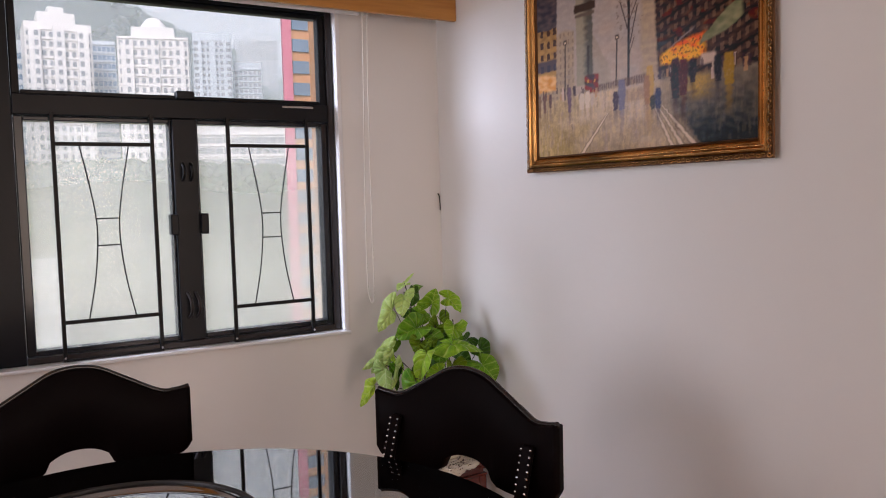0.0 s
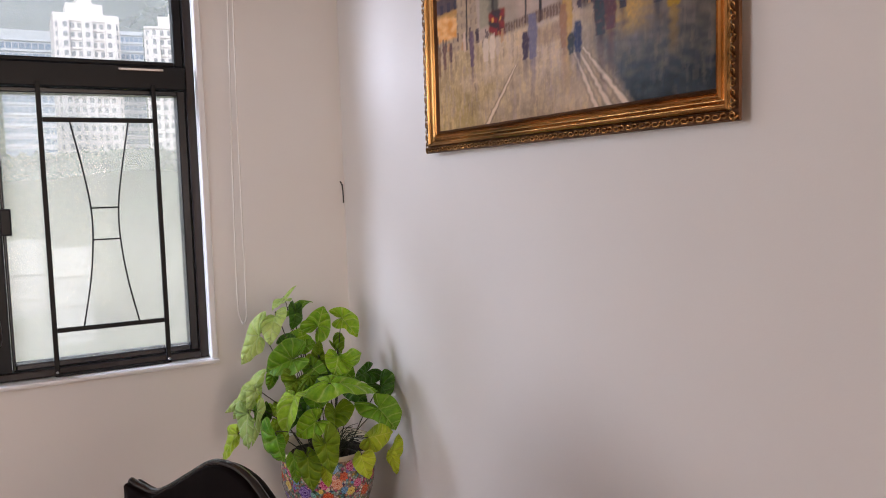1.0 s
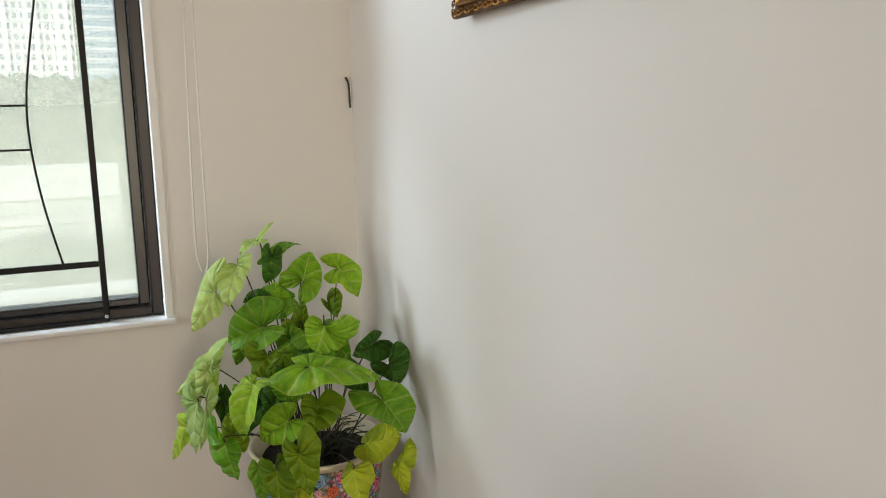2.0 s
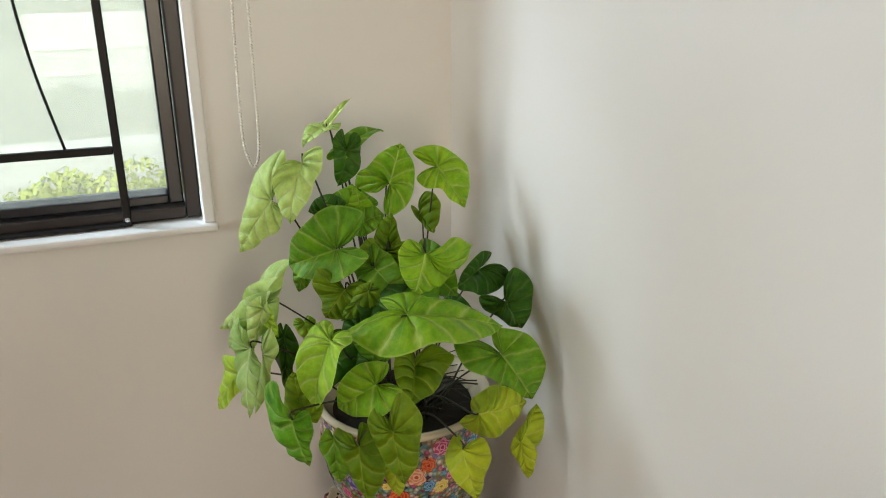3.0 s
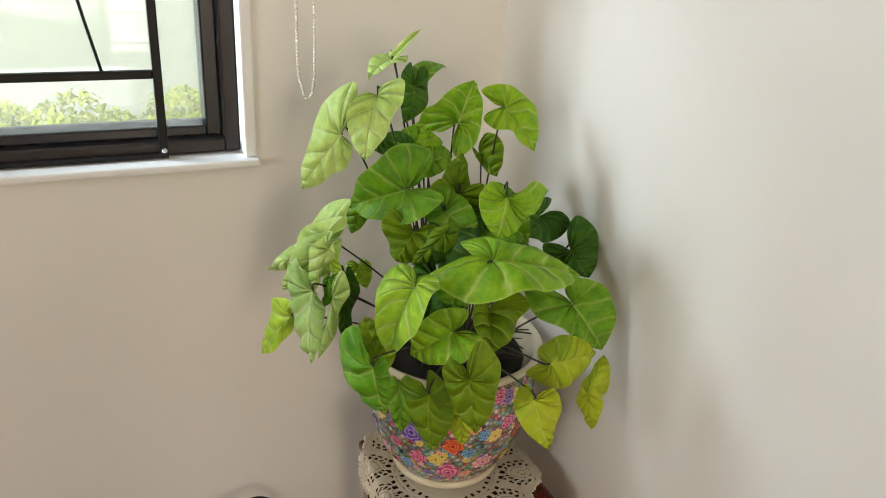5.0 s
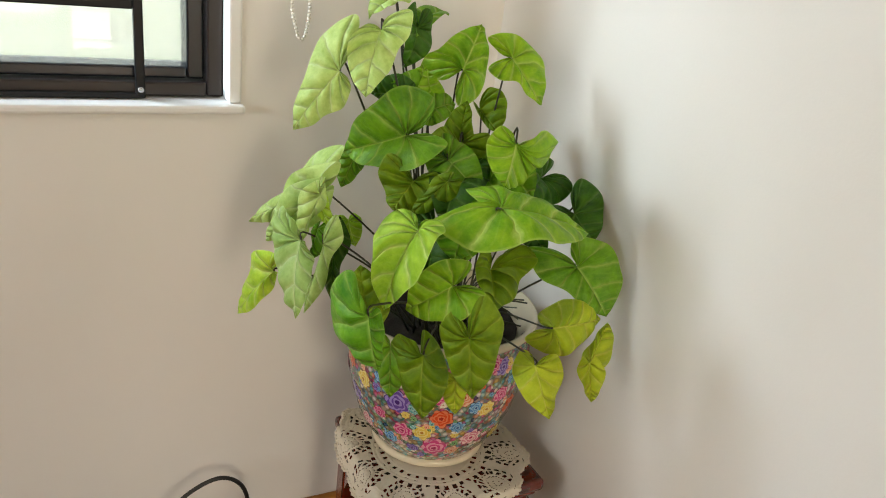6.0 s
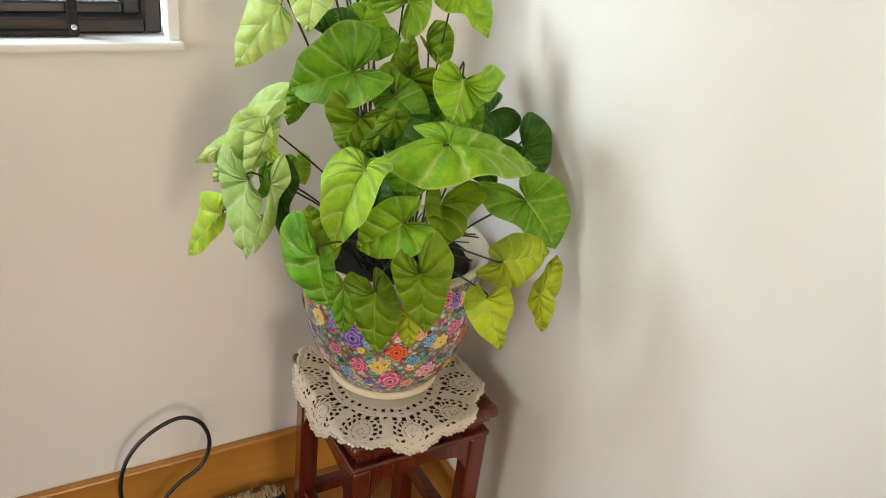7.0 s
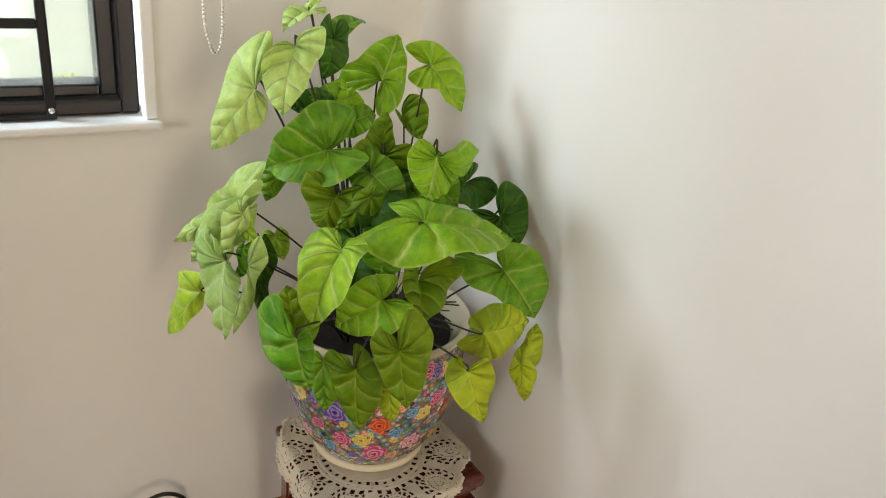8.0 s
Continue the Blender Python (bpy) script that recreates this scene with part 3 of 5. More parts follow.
        c = lerp3(c, (0.20, 0.155, 0.125), 0.7 * area(uu, vv, 0.475, 0.575, 0.345, 0.425, 0.014))
        for du, dv, dw, dh, q in DABS:
            if abs(uu - du) < dw and abs(vv - dv) < dh:
                bright = (0.38, 0.32, 0.22) if q > 0.6 else ((0.13, 0.11, 0.10) if q > 0.25 else (0.27, 0.24, 0.26))
                c = lerp3(c, bright, 0.22 * (1 - 0.85 * dark))
        tt = (0.285 - vv) / 0.285
        if tt > 0:
            for xa, xb, w in ((0.389, 0.247, 0.0075), (0.608, 0.685, 0.0060), (0.622, 0.728, 0.0070), (0.640, 0.778, 0.0080)):
                d = abs(uu - (xa + (xb - xa) * tt))
                c = lerp3(c, (0.10, 0.085, 0.075), 0.5 * soft(d - w * (1.0 + 1.3 * tt), 0.005))
                c = lerp3(c, (0.40, 0.37, 0.34), 0.9 * soft(d - w * (0.35 + 0.8 * tt), 0.005))
    for du, dv, dw, dh, q in CROWD:
        if abs(uu - du) < dw and abs(vv - dv) < dh:
            c = lerp3(c, (0.07, 0.06, 0.07) if q > 0.45 else ((0.30, 0.20, 0.13) if q > 0.2 else (0.36, 0.31, 0.30)), 0.7)
    for du, v0, v1, dw, col in SHAPES:
        if abs(uu - du) < 2.2 * dw and 2 * v0 - v1 - 0.02 < vv < v1 + 0.02:
            h = (vv - v0) / (v1 - v0)
            if h >= 0:
                wide = dw * (0.55 + 0.55 * math.sin(min(1.0, max(0.0, 1.15 - h)) * 2.6))
                c = lerp3(c, lerp3(col, (0.30, 0.25, 0.24), 0.25 * max(0.0, n3)), 0.95 * soft(abs(uu - du) - wide, 0.006) * soft(vv - v1, 0.01))
            else:
                c = lerp3(c, col, 0.6 * (1 + h) * soft(abs(uu - du + 0.3 * dw * n2) - dw * 0.6, 0.010))
    g = 1.0 + 0.09 * n2 + 0.03 * n3
    return tuple(max(0.0, min(1.0, (0.160 + 1.85 * (x - 0.145)) * g * k)) for x, k in zip(c, (1.20, 1.0, 0.76)))


NU, NV = 330, 250
cy0, cy1, cz0, cz1 = PY0 + 0.047, PY1 - 0.047, PZ0 + 0.042, PZ1 - 0.042
verts, faces, cols = [], [], []
for j in range(NV + 1):
    for i in range(NU + 1):
        u, v = i / NU, j / NV
        verts.append((WX - 0.014 - 0.0006 * wob(u, v, 40, 2), cy1 + (cy0 - cy1) * u, cz0 + (cz1 - cz0) * v))
        cols.extend((*paint(u, v), 1.0))
for j in range(NV):
    for i in range(NU):
        a = j * (NU + 1) + i
        faces.append((a, a + 1, a + NU + 2, a + NU + 1))
me = bpy.data.meshes.new("canvas")
me.from_pydata(verts, [], faces)
lay = me.color_attributes.new("paint", "FLOAT_COLOR", "POINT")
lay.data.foreach_set("color", cols)
me.materials.append(M_OIL)
me.polygons.foreach_set("use_smooth", [True] * len(me.polygons))
canvas = new("canvas", me)
canvas.parent = pic
canvas.matrix_parent_inverse = pic.matrix_world.inverted()
canvas["label"] = "oil canvas with a wet street, tower and lit awnings"


# ---- dining table ----
def tinted_glass(name, colour):
    m, nt, b = material(name)
    nt.nodes.remove(b)
    clear = node(nt, "ShaderNodeBsdfTransparent", Color=(*colour, 1))
    gloss = node(nt, "ShaderNodeBsdfGlossy", Roughness=0.01, Color=(1, 1, 1, 1))
    fres = node(nt, "ShaderNodeFresnel", IOR=4.2)
    mx = nt.nodes.new("ShaderNodeMixShader")
    nt.links.new(fres.outputs["Fac"], mx.inputs["Fac"])
    nt.links.new(clear.outputs["BSDF"], mx.inputs[1])
    nt.links.new(gloss.outputs["BSDF"], mx.inputs[2])
    nt.links.new(mx.outputs["Shader"], nt.nodes["Material Output"].inputs["Surface"])
    return m


M_TABLE = tinted_glass("blue_green_glass", (0.20, 0.46, 0.60))
TX, TY = 0.18, 1.28
table = thing("dining_table", (TX, TY, 0), "round blue-green glass dining table on a dark pedestal", "table")
part("glass_top", lathe([(0.001, 0.738), (0.650, 0.738), (0.655, 0.741), (0.655, 0.747), (0.651, 0.750), (0.001, 0.750)], (TX, TY), 128), M_TABLE, table, "thick round blue-green glass top", False)
part("pedestal", lathe([(0.001, 0.0), (0.30, 0.0), (0.30, 0.03), (0.22, 0.05), (0.10, 0.10), (0.075, 0.2), (0.09, 0.36), (0.07, 0.55), (0.12, 0.68), (0.20, 0.71), (0.20, 0.737), (0.001, 0.737)], (TX, TY), 48), M_CHAIR, table, "turned dark wooden pedestal", True)
tray = thing("round_turntable", (0.155, 1.455, 0.75), "round smoked glass turntable with a black rim", "turntable")
part("dish", lathe([(0.001, 0.751), (0.235, 0.751), (0.25, 0.756), (0.258, 0.768), (0.254, 0.769), (0.246, 0.760), (0.232, 0.756), (0.001, 0.756)], (0.155, 1.455), 96), tinted_glass("smoked_glass", (0.30, 0.32, 0.36)), tray, "", True)
bm = bmesh.new()
tube([(0.155 + 0.257 * math.cos(k * math.pi / 48), 1.455 + 0.257 * math.sin(k * math.pi / 48), 0.770) for k in range(96)], 0.0045, 6, bm, closed=True)
part("rim", bm, M_CABLE, tray, "thin black rim", True)


# ---- chairs ----
def dining_chair():
    """Faces local -y; the back stands in the plane y = 0, its middle at the origin."""
    c = thing("dining_chair", (0, 0, 0), "dark wooden dining chair with an arched leather-clad back", "chair", "chairs round the table")
    w = 0.252
    top = [(-w, 0.872), (-w + 0.03, 0.866), (-w + 0.07, 0.868), (-0.10, 0.912), (-0.05, 0.938), (0, 0.946), (0.05, 0.938), (0.10, 0.912), (w - 0.07, 0.868), (w - 0.03, 0.866), (w, 0.872)]
    low = [(w - 0.004, 0.735), (w - 0.018, 0.712), (w - 0.07, 0.700), (0.085, 0.705), (0.066, 0.732), (0.035, 0.749), (0, 0.754), (-0.035, 0.749), (-0.066, 0.732), (-0.085, 0.705), (-w + 0.07, 0.700), (-w + 0.018, 0.712), (-w + 0.004, 0.735)]
    up = [Vector((x, 0, z)) for x, z in top]
    line = curve_through(up, 24)
    dn = curve_through([Vector((x, 0, z)) for x, z in low], 24)
    bow = lambda p: Vector((p.x, 0.020 - 0.42 * p.x * p.x, p.z))
    n = 48
    bm = bmesh.new()
    grid = {}
    for s, off in ((0, 0.0), (1, 0.030)):
        for i in range(n + 1):
            x = -w + 2 * w * i / n
            a = min(line, key=lambda p: abs(p.x - x)).z
            z0 = min(dn, key=lambda p: abs(p.x - x)).z
            for j, f in enumerate((0.0, 0.02, 0.5, 0.98, 1.0)):
                inset = 0.004 if j in (0, 4) else 0.0
                y = off + (inset if s == 0 else -inset)
                q = bow(Vector((x, 0, z0 + (a - z0) * f)))
                grid[s, i, j] = bm.verts.new((q.x, q.y + y, q.z))
    for i in range(n):
        for j in range(4):
            bm.faces.new((grid[0, i, j], grid[0, i + 1, j], grid[0, i + 1, j + 1], grid[0, i, j + 1]))
            bm.faces.new((grid[1, i, j], grid[1, i, j + 1], grid[1, i + 1, j + 1], grid[1, i + 1, j]))
        bm.faces.new((grid[0, i, 4], grid[0, i + 1, 4], grid[1, i + 1, 4], grid[1, i, 4]))
        bm.faces.new((grid[0, i, 0], grid[1, i, 0], grid[1, i + 1, 0], grid[0, i + 1, 0]))
    for i in (0, n):
        for j in range(4):
            bm.faces.new((grid[0, i, j], grid[0, i, j + 1], grid[1, i, j + 1], grid[1, i, j]))
    bmesh.ops.recalc_face_normals(bm, faces=bm.faces)
    part("backrest", bm, M_LEATHER, c, "arched back panel in black leather", True)
    pts = [bow(p) + Vector((0, 0.012, 0.0015)) for p in line]
    part("top_rail", tube(pts[::4], 0.006, 8), M_CHAIR, c, "", True)
    for s in (-1, 1):
        part("post", tube([(s * 0.205, 0.045, 0.0), (s * 0.207, 0.03, 0.25), (s * 0.208, 0.022, 0.46), (s * 0.208, 0.020, 0.70), (s * 0.208, 0.022, 0.80)], 0.017, 10), M_CHAIR, c, "", True)
        bm = box((s * 0.186 - 0.014, -0.008, 0.56), (s * 0.186 + 0.014, 0.004, 0.822), 0.004)
        for v in bm.verts:
            v.co.y -= 0.30 * (0.822 - v.co.z)
        strap = part("strap", bm, M_LEATHER, c, "leather strap with brass nail heads")
        for e in (-1, 1):
            bm = bmesh.new()
            for k in range(19):
                bmesh.ops.create_icosphere(bm, subdivisions=1, radius=0.0034, matrix=Matrix.Translation((s * 0.186 + e * 0.0112, -0.009 - 0.30 * (0.007 + k * 0.0135), 0.815 - k * 0.0135)))
            part("nail_row", bm, M_STEEL, strap, "row of bright nail heads", True)
        part("leg", tube([(s * 0.19, -0.40, 0.0), (s * 0.195, -0.40, 0.42)], 0.016, 10, None, 1.35), M_CHAIR, c, "", True)
    part("seat", box((-0.225, -0.43, 0.43), (0.225, 0.015, 0.485), 0.02, segments=3), M_LEATHER, c, "black leather seat", True)
    return c


chair_a = dining_chair()
ang = math.degrees(math.atan2(1.248 - 1.728, 0.946 - 0.791))
chair_a.matrix_world = pose(0.868, 1.488, 0, 0, 0, ang)
chair_b = copy_thing(chair_a, pose(0.172, 2.035, 0, 0, 0, 0))
for o in list(chair_b.children_recursive):
    if o.name.startswith(("strap", "nail_row")):
        bpy.data.objects.remove(o)
chair_b["label"] = "plain dark wooden dining chair with an arched leather-clad back"


# ---- plant stand ----
SX0, SX1, SY0, SY1, SZ = 1.262, 1.500, 2.312, 2.550, 0.392
stand = thing("plant_stand", ((SX0 + SX1) / 2, (SY0 + SY1) / 2, 0), "square red mahogany plant stand in the corner", "stand")


def ring_slab(inset, z0, z1, bevel):
    return box((SX0 + inset, SY0 + inset, z0), (SX1 - inset, SY1 - inset, z1), bevel, segments=3)


part("top", ring_slab(0.0, SZ - 0.020, SZ, 0.007), M_MAHOG, stand, "moulded square top")
part("upper_moulding", ring_slab(0.008, SZ - 0.030, SZ - 0.020, 0.003), M_MAHOG, stand)
part("waist", ring_slab(0.016, SZ - 0.046, SZ - 0.030, 0.002), M_MAHOG, stand)
part("lower_moulding", ring_slab(0.006, SZ - 0.056, SZ - 0.046, 0.004), M_MAHOG, stand)
LEG = 0.030
for x in (SX0 + 0.008, SX1 - 0.008 - LEG):
    for y in (SY0 + 0.008, SY1 - 0.008 - LEG):
        part("leg", box((x, y, 0.0), (x + LEG, y + LEG, SZ - 0.056), 0.004, segments=2), M_MAHOG, stand)


def apron(a, b, depth):
    """A curved apron board between two legs: straight above, with hanging brackets at both ends."""
    a, b = Vector(a), Vector(b)
    z = SZ - 0.057
    n = 16
    low = []
    for i in range(n + 1):
        t = i / n
        e = min(t, 1 - t)
        drop = 0.024 + 0.030 * max(0.0, 1 - e / 0.16) ** 2 + 0.004 * math.cos(t * 2 * math.pi)
        p = a.lerp(b, t)
        low.append((p.x, p.y, z - drop))
    outline = [(a.x, a.y, z)] + low + [(b.x, b.y, z)]
    return slab(outline, depth)


g = 0.008 + LEG + 0.0005
for y, d in ((SY0 + 0.010, 0.018), (SY1 - 0.010, -0.018)):
    part("apron", apron((SX0 + g, y, 0), (SX1 - g, y, 0), (0, d, 0)), M_MAHOG, stand)
for x, d in ((SX0 + 0.010, 0.018), (SX1 - 0.010, -0.018)):
    part("apron", apron((x, SY0 + g, 0), (x, SY1 - g, 0), (d, 0, 0)), M_MAHOG, stand)
for y in (SY0 + 0.013, SY1 - 0.013 - 0.02):
    part("stretcher", box((SX0 + g, y, 0.108), (SX1 - g, y + 0.02, 0.132), 0.003), M_MAHOG, stand)
for x in (SX0 + 0.013, SX1 - 0.013 - 0.02):
    part("stretcher", box((x, SY0 + g, 0.108), (x + 0.02, SY1 - g, 0.132), 0.003), M_MAHOG, stand)

# ---- lace doily ----
DX, DY, DR = 1.366, 2.428, 0.152
doily = thing("lace_doily", (DX, DY, SZ), "cream crocheted lace doily draped over the stand", "doily")


def drape(x, y, lift=0.0):
    """Where a point of the flat cloth comes to lie: on the top, or hanging over its edges."""
    ox = max(SX0 - x, x - SX1, 0.0)
    oy = max(SY0 - y, y - SY1, 0.0)
    over = math.hypot(ox, oy)
    z = SZ + 0.003 + lift
    if over > 0:
        cx, cy = min(max(x, SX0), SX1), min(max(y, SY0), SY1)
        out = Vector((x - cx, y - cy, 0)).normalized()
        r = 0.008
        if over < r * 1.4:
            k = over / (r * 1.4) * 1.35
            return Vector((cx, cy, z)) + out * (r * math.sin(k)) - Vector((0, 0, r * (1 - math.cos(k))))
        k = over - r * 1.4
        return Vector((cx, cy, z - r * 0.78 - k * 0.93)) + out * (r * 0.97 + k * 0.30)
    return Vector((x, y, z + 0.0008 * noise.noise(Vector((x * 60, y * 60, 0)))))


def edge_radius(a):
    """The scalloped outline."""
    return DR * (0.90 + 0.085 * abs(math.sin(a * 5.0 + 0.5)) + 0.010 * math.sin(a * 43))


def cloth_strip(bm, line, width, height=0.0012):
    """A raised braid of thread that follows the cloth."""
    rows = []
    for i, (x, y) in enumerate(line):
        x2, y2 = line[min(i + 1, len(line) - 1)]
        x1, y1 = line[max(i - 1, 0)]
        t = Vector((x2 - x1, y2 - y1)).normalized()
        nx, ny = -t.y * width / 2, t.x * width / 2
        rows.append((bm.verts.new(drape(x + nx, y + ny)), bm.verts.new(drape(x, y, height)), bm.verts.new(drape(x - nx, y - ny))))
    for a, b in zip(rows, rows[1:]):
        bm.faces.new((a[0], b[0], b[1], a[1]))
        bm.faces.new((a[1], b[1], b[2], a[2]))


def polar(r, a):
    return DX + r * math.cos(a), DY + r * math.sin(a)


# solid cloth under the pot
bm = bmesh.new()
rings = []
for r in (0.0, 0.02, 0.04, 0.056):
    rings.append([bm.verts.new(drape(*polar(max(r, 0.001), 2 * math.pi * k / 48))) for k in range(48)])
for a, b in zip(rings, rings[1:]):
    for k in range(48):
        bm.faces.new((a[k], a[(k + 1) % 48], b[(k + 1) % 48], b[k]))
part("centre", bm, M_LACE, doily, "", True)
# the pierced cloth round it
def pierced(a, rho):
    """Whether the lace is open at an angle and a share of the radius."""
    phi = ((a * 5.0 + 0.5) % math.pi) / math.pi * 2 - 1
    if 0.46 < rho < 0.53:
        return math.sin(a * 36) > 0.35
    if 0.575 < rho < 0.625:
        return math.sin(a * 44 + 3 * rho) > 0.0
    e = abs(phi)
    q = math.hypot(phi * 0.42, (rho - 0.80) * 1.25)
    turn = math.atan2(phi * 0.42, (rho - 0.80) * 1.25)
    if 0.195 < q < 0.255 and 0.64 < rho < 0.95:
        return math.sin(turn * 16 + q * 20) > -0.1
    if 0.285 < q < 0.33 and 0.64 < rho < 0.94 and e > 0.5:
        return math.sin(rho * 70) > -0.2
    if 0.045 < q < 0.060:
        return math.sin(turn * 8) > 0.5
    if 0.135 < q < 0.150 and rho < 0.93:
        return math.sin(turn * 34) > 0.3
    return False


NA, NR = 560, 56
bm = bmesh.new()
grid = []
for j in range(NR + 1):
    row = []
    for k in range(NA):
        a = 2 * math.pi * k / NA
        r = 0.055 + (edge_radius(a) - 0.055) * j / NR
        phi = ((a * 5.0 + 0.5) % math.pi) / math.pi * 2 - 1
        q = math.hypot(phi * 0.42, (r / edge_radius(a) - 0.80) * 1.25)
        petal = math.cos(math.atan2(phi * 0.42, (r / edge_radius(a) - 0.80) * 1.25) * 8)
        lift = 0.0016 * max(0.0, 1 - abs(q - 0.170) / 0.018) + 0.0014 * max(0.0, 1 - abs(q - 0.275) / 0.014) + 0.0014 * max(0.0, petal) * max(0.0, 1 - abs(q - 0.095) / 0.045)
        row.append(bm.verts.new(drape(*polar(r, a), lift)))
    grid.append(row)
for j in range(NR):
    for k in range(NA):
        a = 2 * math.pi * (k + 0.5) / NA
        rho = (0.055 + (edge_radius(a) - 0.055) * (j + 0.5) / NR) / edge_radius(a)
        if not pierced(a, rho):
            bm.faces.new((grid[j][k], grid[j][(k + 1) % NA], grid[j + 1][(k + 1) % NA], grid[j + 1][k]))
part("pierced_cloth", bm, M_LACE, doily, "cream lace with ladder openings", True)
# raised braids along the rings and the border
bm = bmesh.new()
full = [2 * math.pi * k / 240 for k in range(241)]
for r, w in ((0.064, 0.004), (0.075, 0.005), (0.0815, 0.004)):
    cloth_strip(bm, [polar(r, a) for a in full], w)
for f, w in ((0.985, 0.0075), (0.93, 0.0055), (0.86, 0.003)):
    cloth_strip(bm, [polar(edge_radius(a) * f, a) for a in full], w)
part("border_braid", bm, M_LACE, doily, "", True)
bm = bmesh.new()
for k in range(150):
    a = 2 * math.pi * k / 150
    p = drape(*polar(edge_radius(a) * 1.0, a))
    bmesh.ops.create_icosphere(bm, subdivisions=1, radius=0.0032, matrix=Matrix.Translation(p))
part("picot_edge", bm, M_LACE, doily, "", True)

# ---- flower pot ----
QX, QY, QZ = 1.379, 2.460, SZ + 0.0055
pot = thing("flower_pot", (QX, QY, QZ), "porcelain flower pot painted all over with bright flowers", "pot")
PROFILE = [(0.081, 0.0115), (0.092, 0.026), (0.107, 0.052), (0.118, 0.085), (0.1250, 0.115), (0.1285, 0.145), (0.1295, 0.175), (0.1290, 0.205)]


def pot_radius(h):
    for (r0, h0), (r1, h1) in zip(PROFILE, PROFILE[1:]):
        if h <= h1:
            return r0 + (r1 - r0) * max(0.0, (h - h0) / (h1 - h0))
    return PROFILE[-1][0]


# ground of the painted porcelain: small leaves, gold and dark gaps
m, nt, b = material("painted_porcelain")
tc = nt.nodes.new("ShaderNodeTexCoord")
vor = node(nt, "ShaderNodeTexVoronoi", Scale=150.0)
nt.links.new(tc.outputs["Object"], vor.inputs["Vector"])
vor2 = node(nt, "ShaderNodeTexVoronoi", Scale=75.0)
nt.links.new(tc.outputs["Object"], vor2.inputs["Vector"])
sep = nt.nodes.new("ShaderNodeSeparateColor")
nt.links.new(vor.outputs["Color"], sep.inputs["Color"])
sep2 = nt.nodes.new("ShaderNodeSeparateColor")
nt.links.new(vor2.outputs["Color"], sep2.inputs["Color"])
r1 = ramp(nt, sep.outputs["Red"], [(0.0, (0.10, 0.34, 0.26)), (0.17, (0.55, 0.34, 0.12)), (0.34, (0.24, 0.54, 0.56)), (0.50, (0.80, 0.74, 0.64)), (0.68, (0.16, 0.34, 0.12)), (0.80, (0.60, 0.12, 0.22)), (0.94, (0.02, 0.02, 0.03))])
r2 = ramp(nt, sep2.outputs["Green"], [(0.0, (0.52, 0.10, 0.22)), (0.22, (0.10, 0.22, 0.40)), (0.4, (0.60, 0.50, 0.40)), (0.55, (0.20, 0.10, 0.32)), (0.7, (0.58, 0.42, 0.08)), (0.85, (0.10, 0.26, 0.20))])
for r in (r1, r2):
    r.color_ramp.interpolation = "CONSTANT"
col = mix(nt, 0.35, r1.outputs["Color"], r2.outputs["Color"])
gap = ramp(nt, vor.outputs["Distance"], [(0.25, (1, 1, 1)), (0.58, (0.22, 0.16, 0.14))])
nt.links.new(mix(nt, 0.7, col, gap.outputs["Color"], "MULTIPLY"), b.inputs["Base Color"])
b.inputs["Roughness"].default_value = 0.16
b.inputs["Coat Weight"].default_value = 0.32
bump(nt, b, vor.outputs["Distance"], 0.15, 0.0008)
M_PORC = m

fine_profile = [(pot_radius(0.0115 + 0.1935 * i / 24), QZ + 0.0115 + 0.1935 * i / 24) for i in range(25)]
part("body", lathe(fine_profile, (QX, QY), 96), M_PORC, pot, "floral painted porcelain body", True)
part("foot", lathe([(0.001, QZ), (0.083, QZ), (0.0855, QZ + 0.003), (0.0848, QZ + 0.009), (0.083, QZ + 0.0112), (0.081, QZ + 0.0116)], (QX, QY), 96), M_GLAZE, pot, "cream glazed foot ring", True)
part("rim", lathe([(0.1290, QZ + 0.205), (0.131, QZ + 0.207), (0.135, QZ + 0.212), (0.1355, QZ + 0.217), (0.133, QZ + 0.220), (0.126, QZ + 0.218), (0.120, QZ + 0.208), (0.107, QZ + 0.185)], (QX, QY), 96), M_GLAZE, pot, "cream glazed rim", True)
part("inside", lathe([(0.107, QZ + 0.185), (0.108, QZ + 0.15), (0.10, QZ + 0.08)], (QX, QY), 64), M_GLAZE, pot, "", True)
bm = bmesh.new()
rings = []
for i in range(9):
    r = 0.1075 * i / 8 + 0.0005
    rings.append([bm.verts.new((QX + r * math.cos(a), QY + r * math.sin(a), QZ + 0.192 + 0.006 * noise.noise(Vector((r * 90 * math.cos(a), r * 90 * math.sin(a), 3))))) for a in [2 * math.pi * k / 48 for k in range(48)]])
for a, c in zip(rings, rings[1:]):
    for k in range(48):
        bm.faces.new((a[k], a[(k + 1) % 48], c[(k + 1) % 48], c[k]))
part("soil", bm, M_SOIL, pot, "dark potting soil", True)

# painted blossoms, three tints each, laid on the body
TINTS = {
    "purple": ((0.13, 0.07, 0.33), (0.33, 0.25, 0.58), (0.07, 0.03, 0.18)),
    "orange": ((0.62, 0.07, 0.025), (0.72, 0.20, 0.09), (0.35, 0.03, 0.02)),
    "pink": ((0.55, 0.05, 0.20), (0.74, 0.30, 0.42), (0.33, 0.02, 0.10)),
    "yellow": ((0.70, 0.50, 0.07), (0.78, 0.66, 0.22), (0.45, 0.22, 0.03)),
    "blue": ((0.07, 0.22, 0.48), (0.28, 0.48, 0.66), (0.03, 0.08, 0.25)),
    "rose": ((0.62, 0.22, 0.30), (0.80, 0.55, 0.55), (0.42, 0.05, 0.13)),
